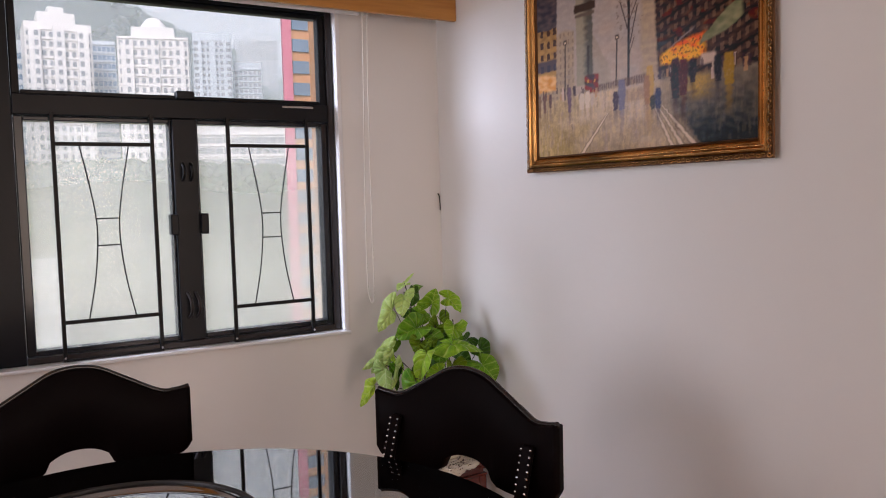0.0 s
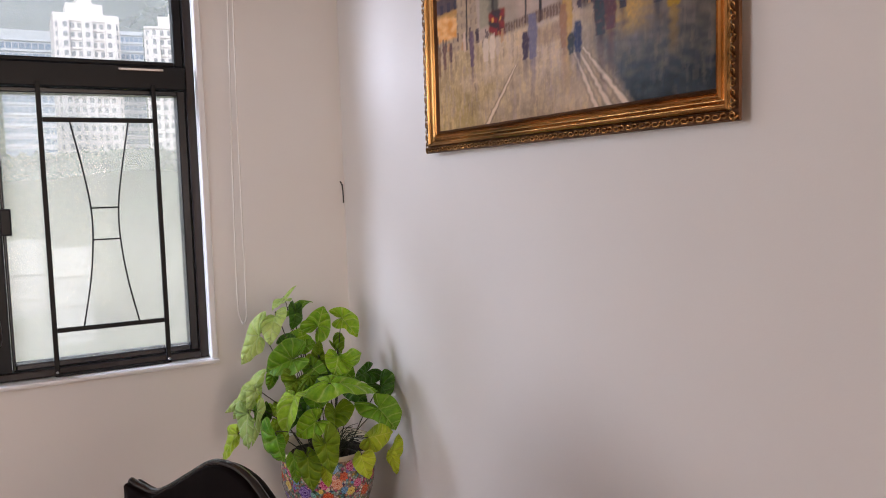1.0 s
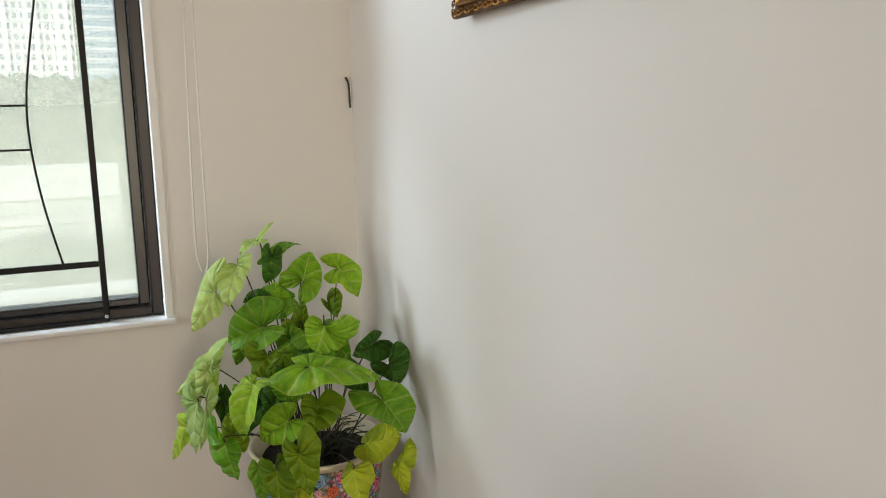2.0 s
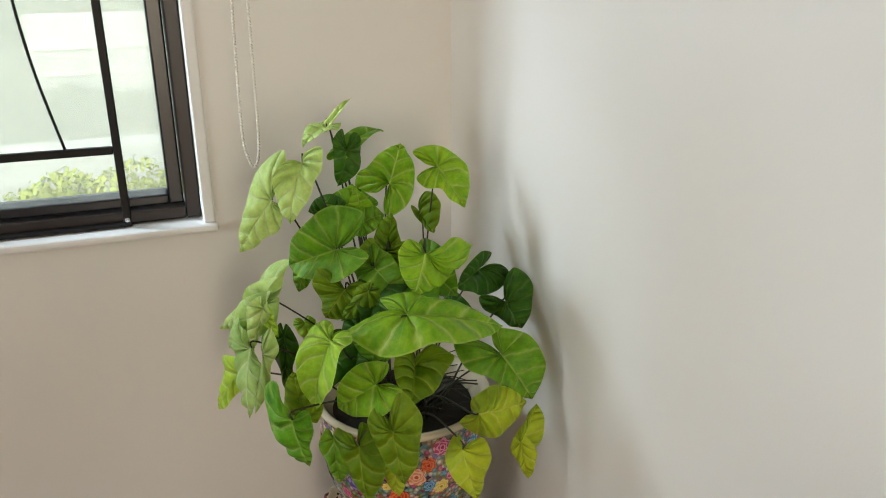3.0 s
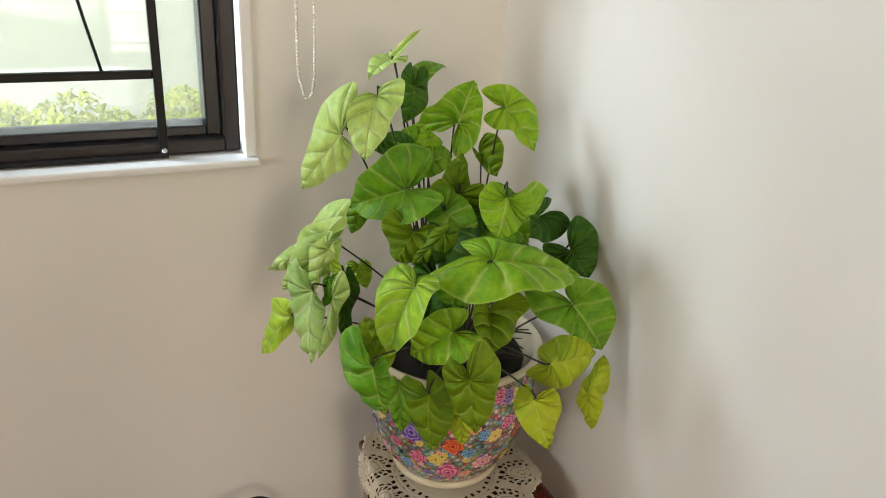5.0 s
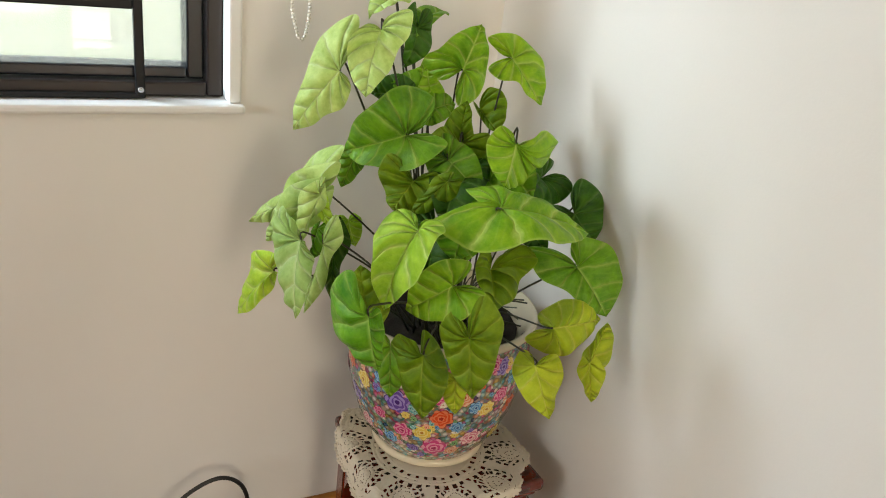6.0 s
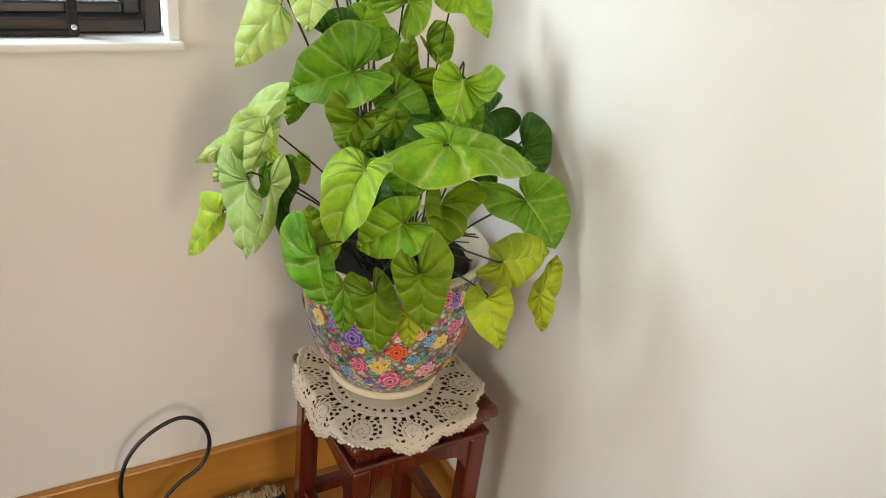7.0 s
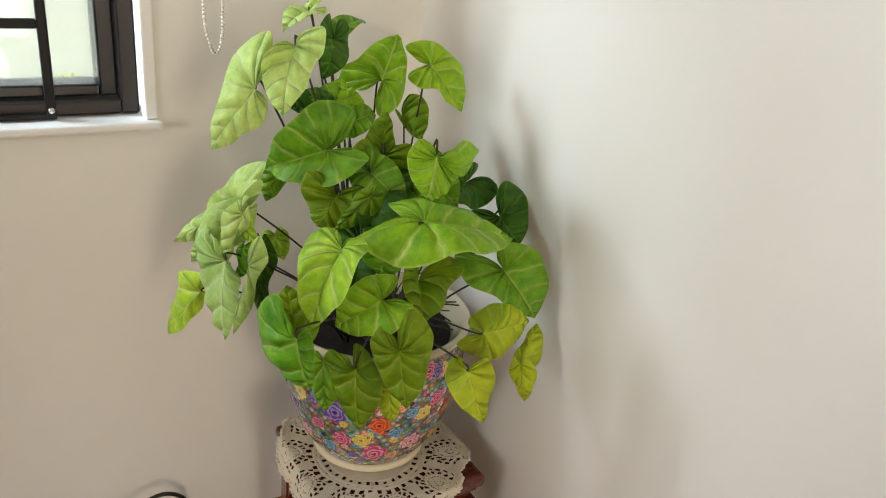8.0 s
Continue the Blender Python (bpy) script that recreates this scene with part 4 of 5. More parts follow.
    "teal": ((0.10, 0.36, 0.36), (0.40, 0.62, 0.58), (0.02, 0.12, 0.14)),
    "leaf": ((0.08, 0.26, 0.10), (0.30, 0.46, 0.20), (0.015, 0.07, 0.03)),
    "cream": ((0.76, 0.68, 0.52), (0.84, 0.80, 0.70), (0.40, 0.22, 0.12)),
    "peach": ((0.70, 0.26, 0.14), (0.80, 0.52, 0.38), (0.50, 0.10, 0.05)),
}
M_TINT = {k: [plain(k + "_glaze_" + n, c, 0.16, vary=0.15, scale=200, coat=0.6, grain=0.05) for n, c in zip(("mid", "light", "deep"), v)] for k, v in TINTS.items()}


def on_pot(a, h, out):
    r = pot_radius(h) + out
    return Vector((QX + r * math.cos(a), QY + r * math.sin(a), QZ + h))


def blossom(a0, h0, size, tint, turn, low=1.0):
    bm = bmesh.new()
    layers = [(1.0, 7, 2, 0.0003), (0.95, 7, 1, 0.0005), (0.80, 6, 0, 0.0007), (0.64, 5, 1, 0.0009), (0.50, 5, 0, 0.0011), (0.34, 4, 1, 0.0013), (0.20, 3, 2, 0.0015)]
    for f, petals, mi, out in layers:
        n = petals * 5
        ring = []
        for k in range(n):
            t = 2 * math.pi * k / n + turn * (1 + mi)
            rr = size * f * (0.76 + 0.24 * abs(math.sin(petals * t / 2))) * (1 + 0.30 * noise.noise(Vector((1.3 * math.cos(t) + 9 * a0, 1.3 * math.sin(t) + 70 * h0, 3 * f))))
            h = h0 + rr * math.sin(t)
            ring.append(bm.verts.new(on_pot(a0 + rr * math.cos(t) / pot_radius(h0), h, out * low)))
        cen = bm.verts.new(on_pot(a0, h0, out * low + 0.0001))
        for k in range(n):
            fc = bm.faces.new((cen, ring[k], ring[(k + 1) % n]))
            fc.material_index = mi
    return part("painted_flower", bm, M_TINT[tint], pot, tint + " painted blossom")


def pot_angle(x, y):
    return math.atan2(y - QY, x - QX)


A0 = pot_angle(1.329, 2.334)
for da, h, size, tint in ((0.0, 0.112, 0.0165, "orange"), (-0.48, 0.126, 0.020, "purple"), (-0.42, 0.078, 0.014, "pink"), (-0.19, 0.082, 0.015, "yellow"), (-0.02, 0.052, 0.019, "pink"),
                          (0.20, 0.148, 0.017, "peach"), (-0.05, 0.148, 0.016, "pink"), (0.36, 0.128, 0.011, "blue"), (0.50, 0.122, 0.013, "yellow"), (0.42, 0.070, 0.016, "rose"), (0.66, 0.140, 0.013, "pink"),
                          (0.62, 0.185, 0.014, "purple"), (0.50, 0.190, 0.015, "pink"), (-0.85, 0.175, 0.015, "pink"), (-0.95, 0.135, 0.014, "yellow"), (-0.70, 0.155, 0.012, "blue"), (-1.25, 0.15, 0.016, "orange"),
                          (-0.72, 0.095, 0.011, "pink"), (-1.15, 0.10, 0.015, "purple"), (0.20, 0.095, 0.011, "blue"), (0.90, 0.11, 0.016, "orange"), (0.95, 0.17, 0.016, "blue"), (0.85, 0.06, 0.014, "yellow"),
                          (-0.60, 0.055, 0.012, "blue"), (-1.0, 0.062, 0.014, "rose"), (-0.25, 0.165, 0.016, "yellow"), (-0.45, 0.185, 0.015, "rose"), (0.15, 0.19, 0.014, "blue"), (1.2, 0.14, 0.017, "pink"), (-1.5, 0.12, 0.017, "pink"),
                          (0.34, 0.165, 0.013, "orange"), (-0.30, 0.045, 0.010, "purple"), (0.22, 0.045, 0.011, "peach")):
    blossom(A0 + da, h, size, tint, da * 7 + h * 40)
qrng = random.Random(17)
for _ in range(130):
    h = qrng.uniform(0.024, 0.196)
    blossom(A0 + qrng.uniform(-1.7, 1.5), h, qrng.uniform(0.0045, 0.0088) * (0.7 + 1.6 * h), qrng.choice(("blue", "rose", "pink", "peach", "teal", "leaf", "leaf", "teal", "cream", "purple", "yellow")), qrng.uniform(0, 6), 0.45)


# ---- the plant ----
VEINS = 9.0     # side veins along the rim of one half


def leaf_material(name, deep, mid, vein, gloss):
    m, nt, b = material(name)
    uv = nt.nodes.new("ShaderNodeUVMap")
    uv.uv_map = "UVMap"
    sep = nt.nodes.new("ShaderNodeSeparateXYZ")
    nt.links.new(uv.outputs["UV"], sep.inputs["Vector"])

    def math_node(op, a, c=None):
        n = nt.nodes.new("ShaderNodeMath")
        n.operation = op
        for v, s in ((a, n.inputs[0]), (c, n.inputs[1])):
            if v is None:
                continue
            if isinstance(v, (int, float)):
                s.default_value = v
            else:
                nt.links.new(v, s)
        return n.outputs["Value"]

    wobble = noise_node(nt, 60.0, 2.0)
    u = math_node("ABSOLUTE", math_node("SUBTRACT", sep.outputs["X"], 0.5))
    ph = math_node("ADD", math_node("MULTIPLY", sep.outputs["Y"], VEINS), math_node("MULTIPLY", wobble.outputs["Fac"], 0.3))
    wave = math_node("ABSOLUTE", math_node("SUBTRACT", math_node("FRACT", ph), 0.5))
    side = ramp(nt, wave, [(0.0, (0.72, 0.72, 0.72)), (0.04, (0.42, 0.42, 0.42)), (0.13, (0, 0, 0))])
    minor = math_node("ABSOLUTE", math_node("SUBTRACT", math_node("FRACT", math_node("ADD", math_node("MULTIPLY", sep.outputs["Y"], VEINS * 4.0), math_node("MULTIPLY", wobble.outputs["Fac"], 1.4))), 0.5))
    fine = ramp(nt, minor, [(0.0, (0.08, 0.08, 0.08)), (0.22, (0, 0, 0))])
    rib = ramp(nt, u, [(0.0, (0.85, 0.85, 0.85)), (0.012, (0.4, 0.4, 0.4)), (0.03, (0, 0, 0))])
    lines = mix(nt, 1.0, side.outputs["Color"], rib.outputs["Color"], "LIGHTEN")
    lines = mix(nt, 1.0, lines, fine.outputs["Color"], "LIGHTEN")
    info = nt.nodes.new("ShaderNodeObjectInfo")
    blot = noise_node(nt, 55.0, 6.0, 0.68)
    base = ramp(nt, blot.outputs["Fac"], [(0.30, deep), (0.72, mid)])
    tint = mix(nt, info.outputs["Random"], (0.86, 0.93, 0.75), (1.18, 1.12, 0.92))
    body = mix(nt, 1.0, base.outputs["Color"], tint, "MULTIPLY")
    hem = nt.nodes.new("ShaderNodeUVMap")
    hem.uv_map = "rim"
    sep_h = nt.nodes.new("ShaderNodeSeparateXYZ")
    nt.links.new(hem.outputs["UV"], sep_h.inputs["Vector"])
    border = ramp(nt, sep_h.outputs["X"], [(0.955, (0, 0, 0)), (0.985, (0.35, 0.35, 0.35))])
    lines = mix(nt, 1.0, lines, border.outputs["Color"], "LIGHTEN")
    col = mix(nt, lines, body, vein)
    nt.links.new(col, b.inputs["Base Color"])
    b.inputs["Roughness"].default_value = gloss
    b.inputs["Specular IOR Level"].default_value = 0.22
    away = math_node("SUBTRACT", 1.0, math_node("MULTIPLY", wave, 2.0))
    hump = math_node("SUBTRACT", 1.0, math_node("MULTIPLY", away, away))
    puff = math_node("ADD", math_node("MULTIPLY", blot.outputs["Fac"], 0.4), math_node("MULTIPLY", hump, 0.5))
    crease = math_node("SUBTRACT", puff, math_node("MULTIPLY", lines, 0.25))
    bump(nt, b, crease, 1.0, 0.0050)
    tr = nt.nodes.new("ShaderNodeBsdfTranslucent")
    nt.links.new(mix(nt, 1.0, col, (1.5, 1.6, 0.7), "MULTIPLY"), tr.inputs["Color"])
    mx = nt.nodes.new("ShaderNodeMixShader")
    mx.inputs["Fac"].default_value = 0.13
    out = nt.nodes["Material Output"]
    nt.links.new(b.outputs["BSDF"], mx.inputs[1])
    nt.links.new(tr.outputs["BSDF"], mx.inputs[2])
    nt.links.new(mx.outputs["Shader"], out.inputs["Surface"])
    return m


LEAF = {
    # pale and bright put window light into the leaf colour
    "pale": leaf_material("lit_pale_leaf", (0.30, 0.48, 0.12), (0.55, 0.72, 0.31), (0.66, 0.79, 0.42), 0.42),
    "bright": leaf_material("lit_bright_leaf", (0.24, 0.48, 0.020), (0.54, 0.76, 0.09), (0.66, 0.79, 0.28), 0.38),
    "fresh": leaf_material("fresh_leaf", (0.13, 0.32, 0.006), (0.35, 0.56, 0.022), (0.56, 0.69, 0.17), 0.38),
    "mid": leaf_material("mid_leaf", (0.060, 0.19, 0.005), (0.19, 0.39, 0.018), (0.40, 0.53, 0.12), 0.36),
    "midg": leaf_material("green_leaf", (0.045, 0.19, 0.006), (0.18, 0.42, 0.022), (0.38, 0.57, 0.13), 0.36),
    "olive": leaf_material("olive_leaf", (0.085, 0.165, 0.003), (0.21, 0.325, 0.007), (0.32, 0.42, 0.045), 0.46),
    # dark green that also holds the shade between inner leaves
    "deep": leaf_material("shaded_deep_leaf", (0.020, 0.075, 0.005), (0.058, 0.155, 0.010), (0.14, 0.25, 0.06), 0.40),
    "yellow": leaf_material("yellowing_leaf", (0.33, 0.44, 0.012), (0.52, 0.60, 0.035), (0.66, 0.68, 0.12), 0.45),
}
plant = thing("houseplant", (QX, QY, QZ + 0.19), "bushy green arrowhead plant with heart-shaped leaves", "plant")
lrng = random.Random(21)


def leaf(base, tip, w, kind="mid", edge=None, lobe=0.5, cup=0.42, arch=0.13, face=(-0.45, -0.72, 0.52), stalk=True, root=None):
    """An arrowhead leaf from the joint of its stalk to its tip; w is half its breadth, edge a place on its rim."""
    w *= 0.99
    lobe *= 1.12
    cup = max(cup, 0.25) * 1.15
    b, t = Vector(base), Vector(tip)
    ax = t - b
    L = ax.length
    ay = ax.normalized()
    hint = Vector(face)
    if edge is not None:
        s = Vector(edge) - b
        s -= ay * s.dot(ay)
        sx = s.normalized()
    else:
        sx = ay.cross(hint).normalized()
    nn = sx.cross(ay).normalized()
    if nn.dot(hint) < 0:
        nn = -nn
    half = [(0.0, 1.04), (0.13, 0.955), (0.40, 0.845), (0.74, 0.63), (0.97, 0.32), (1.04, 0.0), (1.0, -0.35 * lobe), (0.83, -0.78 * lobe), (0.56, -1.0 * lobe), (0.28, -0.86 * lobe), (0.10, -0.42 * lobe), (0.012, -0.02)]
    wv = [lrng.uniform(-1, 1) for _ in range(12)]
    outline = curve_through([(x * (1 + 0.05 * wv[i]), y, 0) for i, (x, y) in enumerate(half)], 5)
    M, K = len(outline), 7
    bm = bmesh.new()
    uvl = bm.loops.layers.uv.new("UVMap")
    skew = lrng.uniform(-0.10, 0.10)
    ph = lrng.uniform(0, 6)
    for sgn in (-1, 1):
        cup_s = cup * (1 + sgn * lrng.uniform(-0.35, 0.35))
        grid = []
        for i, o in enumerate(outline):
            x1, y1 = o.x, o.y
            yc = max(0.0, 0.95 * y1 - 0.13 * x1) if y1 > -0.02 else 0.0
            row = []
            for k in range(K + 1):
                f = k / K
                x, y = x1 * f, yc + (y1 - yc) * f
                bulge = arch * L * 4 * y * (1 - y) if y > 0 else arch * L * 3.0 * y * (1 - 0.3 * y)
                vein_wave = 0.060 * w * abs(math.sin(math.pi * (11.0 * i / (M - 1) - 0.35))) * min(1.0, 3.0 * f) * min(1.0, 3.0 * (1 - f)) * min(1.0, 1.4 * x1 + 0.1)
                rim = 0.11 * w * f * f * math.sin(i * 0.37 + ph * (1 + 0.3 * sgn))
                hgt = cup_s * w * (1.7 * x - 1.25 * x * x) + bulge + vein_wave + rim
                bend = skew * w * math.sin(max(0.0, y) * 2.2)
                p = b + ay * (y * L) + sx * (sgn * x * w + bend) + nn * hgt
                row.append((bm.verts.new(p), 0.5 + 0.5 * sgn * f * max(0.25, x1), i / (M - 1)))
            grid.append(row)
        for i in range(M - 1):
            for k in range(K):
                q = [grid[i][k], grid[i + 1][k], grid[i + 1][k + 1], grid[i][k + 1]]
                if sgn < 0:
                    q = q[::-1]
                fc = bm.faces.new([v[0] for v in q])
                for lp, v in zip(fc.loops, q):
                    lp[uvl].uv = (v[1], v[2])
    bmesh.ops.remove_doubles(bm, verts=bm.verts, dist=0.00012)
    ob = part("leaf", bm, LEAF[kind], plant, "", True)
    if stalk:
        a = math.atan2(b.y - QY, b.x - QX)
        r0 = lrng.uniform(0.01, 0.05)
        start = Vector(root) if root else Vector((QX + r0 * math.cos(a), QY + r0 * math.sin(a), QZ + 0.188))
        d = b - start
        mid = start + d * 0.5 + Vector((0, 0, 0.10 * d.length)) - nn * 0.012
        near = b - nn * 0.010 - ay * 0.004
        part("stalk", tube(curve_through([start, start + d * 0.22 + Vector((0, 0, 0.07 * d.length)), mid, near, b - nn * 0.0004], 5), 0.0016, 6, None, 0.7), M_STALK, plant, "", True)
    return ob


def away(v, along):
    """The part of a vector that stands square to a direction, at unit length."""
    d = along.normalized()
    q = v - d * v.dot(d)
    return q.normalized() if q.length > 1e-6 else Vector((0, 0, 0))


def blade(kind, joint, tip, edge_a, edge_b, lobe_a=None, lobe_b=None, stalk=True, face=(-0.45, -0.72, 0.52)):
    """An arrowhead leaf: joint of the stalk, tip, the widest place of both sides and the ends of both basal lobes."""
    j, t = Vector(joint), Vector(tip)
    ax = t - j
    L = ax.length
    ay = ax.normalized()
    sides = []
    for edge, lobe in ((edge_a, lobe_a), (edge_b, lobe_b)):
        e = Vector(edge)
        out = e - j - ay * (e - j).dot(ay)
        lo = Vector(lobe) if lobe is not None else j + out * 0.62 - ay * (0.20 * L)
        sides.append((e, lo, out))
    nn = (sides[0][0] - j).cross(sides[1][0] - j)
    if nn.length < 1e-7:
        nn = ay.cross(sides[0][2])
    nn.normalize()
    if nn.dot(Vector(face)) < 0:
        nn = -nn
    width = 0.5 * (sides[0][2].length + sides[1][2].length)
    ph = lrng.uniform(0, 6)
    arch = lrng.uniform(0.03, 0.07) * L
    bm = bmesh.new()
    uvl = bm.loops.layers.uv.new("UVMap")
    rim = bm.loops.layers.uv.new("rim")
    K = 8
    for sgn, (e, lo, out) in zip((-1, 1), sides):
        te, el, lj = e - t, lo - e, j - lo
        c1 = t + te * 0.18 + away(e - j, te) * 0.04 * te.length
        c2 = t + te * 0.56 + away(e - j, te) * 0.095 * te.length
        c4 = e + el * 0.50 + away(e - j, el) * 0.20 * el.length
        c6 = lo + lj * 0.50 + away(lo - e, lj) * 0.16 * lj.length
        line = curve_through([t, c1, c2, e, c4, lo, c6, j + (lo - j) * 0.02], 8)
        M = len(line)
        w = max(out.length, 0.008)
        grid = []
        for i, o in enumerate(line):
            y1 = (o - j).dot(ay) / L
            x1 = min(1.2, (o - j - ay * (y1 * L)).length / w)
            s = min(1.0, max(0.0, 0.96 * y1 - 0.26 * x1 * min(1.0, 2.2 * (1.02 - y1)))) if i > 0 else 1.0
            root = j + ax * s + nn * (arch * 4 * s * (1 - s))
            row = []
            for k in range(K + 1):
                f = k / K
                span = (o - root).length
                swell = 0.16 * span * 4 * f * (1 - f)
                ribs = 0.085 * w * (abs(math.sin(math.pi * (VEINS * i / (M - 1) - 0.35))) - 0.5) * min(1.0, 3.0 * f) * min(1.0, 2.6 * (1 - f)) * min(1.0, span / (0.5 * w))
                wave = 0.035 * w * f * f * math.sin(i * 0.55 + ph * (1 + 0.3 * sgn)) * min(1.0, 0.15 * i, 0.15 * (M - 1 - i))
                p = root.lerp(o, f) + nn * (swell + ribs + wave)
                p += nn * (0.05 * w * min(1.0, 2.5 * f) * noise.noise(p * 55.0))
                row.append((bm.verts.new(p), 0.5 + 0.5 * sgn * f * max(0.25, min(1.0, x1)), i / (M - 1), f))
            grid.append(row)
        for i in range(M - 1):
            for k in range(K):
                q = [grid[i][k], grid[i + 1][k], grid[i + 1][k + 1], grid[i][k + 1]]
                fc = bm.faces.new([v[0] for v in q])
                for lp, v in zip(fc.loops, q):
                    lp[uvl].uv = (v[1], v[2])
                    lp[rim].uv = (v[3], 0.0)
    bmesh.ops.remove_doubles(bm, verts=bm.verts, dist=0.00012)
    bmesh.ops.recalc_face_normals(bm, faces=bm.faces)
    if sum(f.normal.dot(nn) for f in bm.faces) < 0:
        bmesh.ops.reverse_faces(bm, faces=bm.faces)
    ob = part("leaf", bm, LEAF[kind], plant, "", True)
    if stalk and lobe_a is not None:
        a = math.atan2(j.y - QY, j.x - QX) + lrng.uniform(-0.7, 0.7)
        r0 = lrng.uniform(0.015, 0.06)
        start = Vector((QX + r0 * math.cos(a), QY + r0 * math.sin(a), QZ + 0.188))
        d = j - start
        low = max(0.0, 0.06 - d.z)
        mid = start + d * 0.5 + Vector((0, 0, 0.10 * d.length + 0.8 * low)) - nn * 0.012
        near = j - nn * 0.010 - ay * 0.006
        part("stalk", tube(curve_through([start, start + d * 0.22 + Vector((0, 0, 0.07 * d.length + 0.5 * low)), mid, near, j - nn * 0.0004], 5), 0.0016, 6, None, 0.7), M_STALK, plant, "", True)
    return ob


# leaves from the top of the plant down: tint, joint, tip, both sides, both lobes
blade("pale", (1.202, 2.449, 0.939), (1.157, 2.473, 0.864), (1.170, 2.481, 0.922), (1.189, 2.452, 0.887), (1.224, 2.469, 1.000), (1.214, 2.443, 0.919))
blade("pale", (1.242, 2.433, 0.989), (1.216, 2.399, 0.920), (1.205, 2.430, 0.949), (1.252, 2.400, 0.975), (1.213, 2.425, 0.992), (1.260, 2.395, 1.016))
blade("mid", (1.276, 2.414, 0.873), (1.221, 2.471, 0.838), (1.238, 2.421, 0.911), (1.238, 2.416, 0.835), (1.323, 2.443, 0.910), (1.307, 2.368, 0.873))
blade("fresh", (1.367, 2.462, 0.942), (1.383, 2.457, 0.999), (1.343, 2.483, 0.965), (1.410, 2.477, 0.943), (1.332, 2.508, 0.925), (1.358, 2.446, 0.900))
blade("fresh", (1.443, 2.472, 0.956), (1.466, 2.425, 0.906), (1.484, 2.467, 0.958), (1.435, 2.442, 0.933), (1.410, 2.483, 0.982), (1.413, 2.479, 0.942))
blade("olive", (1.429, 2.515, 0.880), (1.435, 2.467, 0.859), (1.451, 2.484, 0.897), (1.426, 2.494, 0.866), (1.440, 2.513, 0.910), (1.413, 2.508, 0.892))
blade("fresh", (1.368, 2.319, 0.888), (1.344, 2.292, 0.847), (1.335, 2.327, 0.879), (1.422, 2.357, 0.842), (1.348, 2.321, 0.908), (1.442, 2.343, 0.884))
blade("bright", (1.231, 2.265, 0.814), (1.212, 2.291, 0.712), (1.191, 2.285, 0.787), (1.233, 2.228, 0.816), (1.235, 2.329, 0.813), (1.253, 2.275, 0.822))
blade("fresh", (1.287, 2.278, 0.739), (1.241, 2.296, 0.706), (1.248, 2.287, 0.753), (1.265, 2.270, 0.702), (1.299, 2.268, 0.772), (1.311, 2.247, 0.740))
blade("olive", (1.297, 2.245, 0.690), (1.309, 2.239, 0.612), (1.277, 2.264, 0.670), (1.326, 2.228, 0.675), (1.279, 2.259, 0.718), (1.309, 2.248, 0.742))
blade("fresh", (1.323, 2.260, 0.835), (1.458, 2.275, 0.790), (1.369, 2.290, 0.839), (1.346, 2.211, 0.817), (1.305, 2.309, 0.841), (1.253, 2.284, 0.812))
blade("mid", (1.465, 2.292, 0.739), (1.494, 2.255, 0.686), (1.519, 2.271, 0.734), (1.445, 2.275, 0.715), (1.454, 2.291, 0.782), (1.408, 2.321, 0.757))
blade("yellow", (1.416, 2.255, 0.681), (1.486, 2.255, 0.684), (1.455, 2.265, 0.709), (1.442, 2.251, 0.642), (1.429, 2.303, 0.676), (1.407, 2.291, 0.645))
blade("yellow", (1.387, 2.238, 0.645), (1.391, 2.199, 0.595), (1.367, 2.242, 0.622), (1.409, 2.217, 0.612), (1.391, 2.276, 0.643), (1.419, 2.240, 0.652))
blade("yellow", (1.478, 2.250, 0.625), (1.504, 2.261, 0.674), (1.488, 2.263, 0.648), (1.513, 2.253, 0.648), None, None)
blade("yellow", (1.474, 2.245, 0.630), (1.484, 2.238, 0.575), (1.473, 2.246, 0.596), (1.490, 2.234, 0.593), None, None)
blade("midg", (1.176, 2.247, 0.732), (1.193, 2.249, 0.662), (1.163, 2.299, 0.686), (1.194, 2.245, 0.692), (1.158, 2.272, 0.773), (1.201, 2.273, 0.721))
blade("olive", (1.264, 2.285, 0.651), (1.274, 2.289, 0.558), (1.244, 2.319, 0.629), (1.295, 2.275, 0.620), (1.243, 2.310, 0.668), (1.276, 2.311, 0.668))
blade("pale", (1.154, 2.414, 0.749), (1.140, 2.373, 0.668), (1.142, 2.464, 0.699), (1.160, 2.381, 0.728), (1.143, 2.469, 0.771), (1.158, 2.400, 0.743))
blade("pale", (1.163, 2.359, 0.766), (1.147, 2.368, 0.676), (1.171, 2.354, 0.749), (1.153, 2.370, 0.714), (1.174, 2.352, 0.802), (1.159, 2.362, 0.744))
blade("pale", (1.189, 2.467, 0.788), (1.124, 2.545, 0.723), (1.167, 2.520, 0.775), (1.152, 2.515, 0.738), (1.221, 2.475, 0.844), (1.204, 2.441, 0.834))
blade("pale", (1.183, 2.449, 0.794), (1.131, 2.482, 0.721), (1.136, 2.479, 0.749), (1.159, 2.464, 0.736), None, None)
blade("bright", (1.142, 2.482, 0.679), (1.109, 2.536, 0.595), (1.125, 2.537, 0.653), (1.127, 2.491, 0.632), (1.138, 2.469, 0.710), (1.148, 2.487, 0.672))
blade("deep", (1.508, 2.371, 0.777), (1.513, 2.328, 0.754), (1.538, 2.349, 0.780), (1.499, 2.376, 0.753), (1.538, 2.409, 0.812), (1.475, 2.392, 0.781))
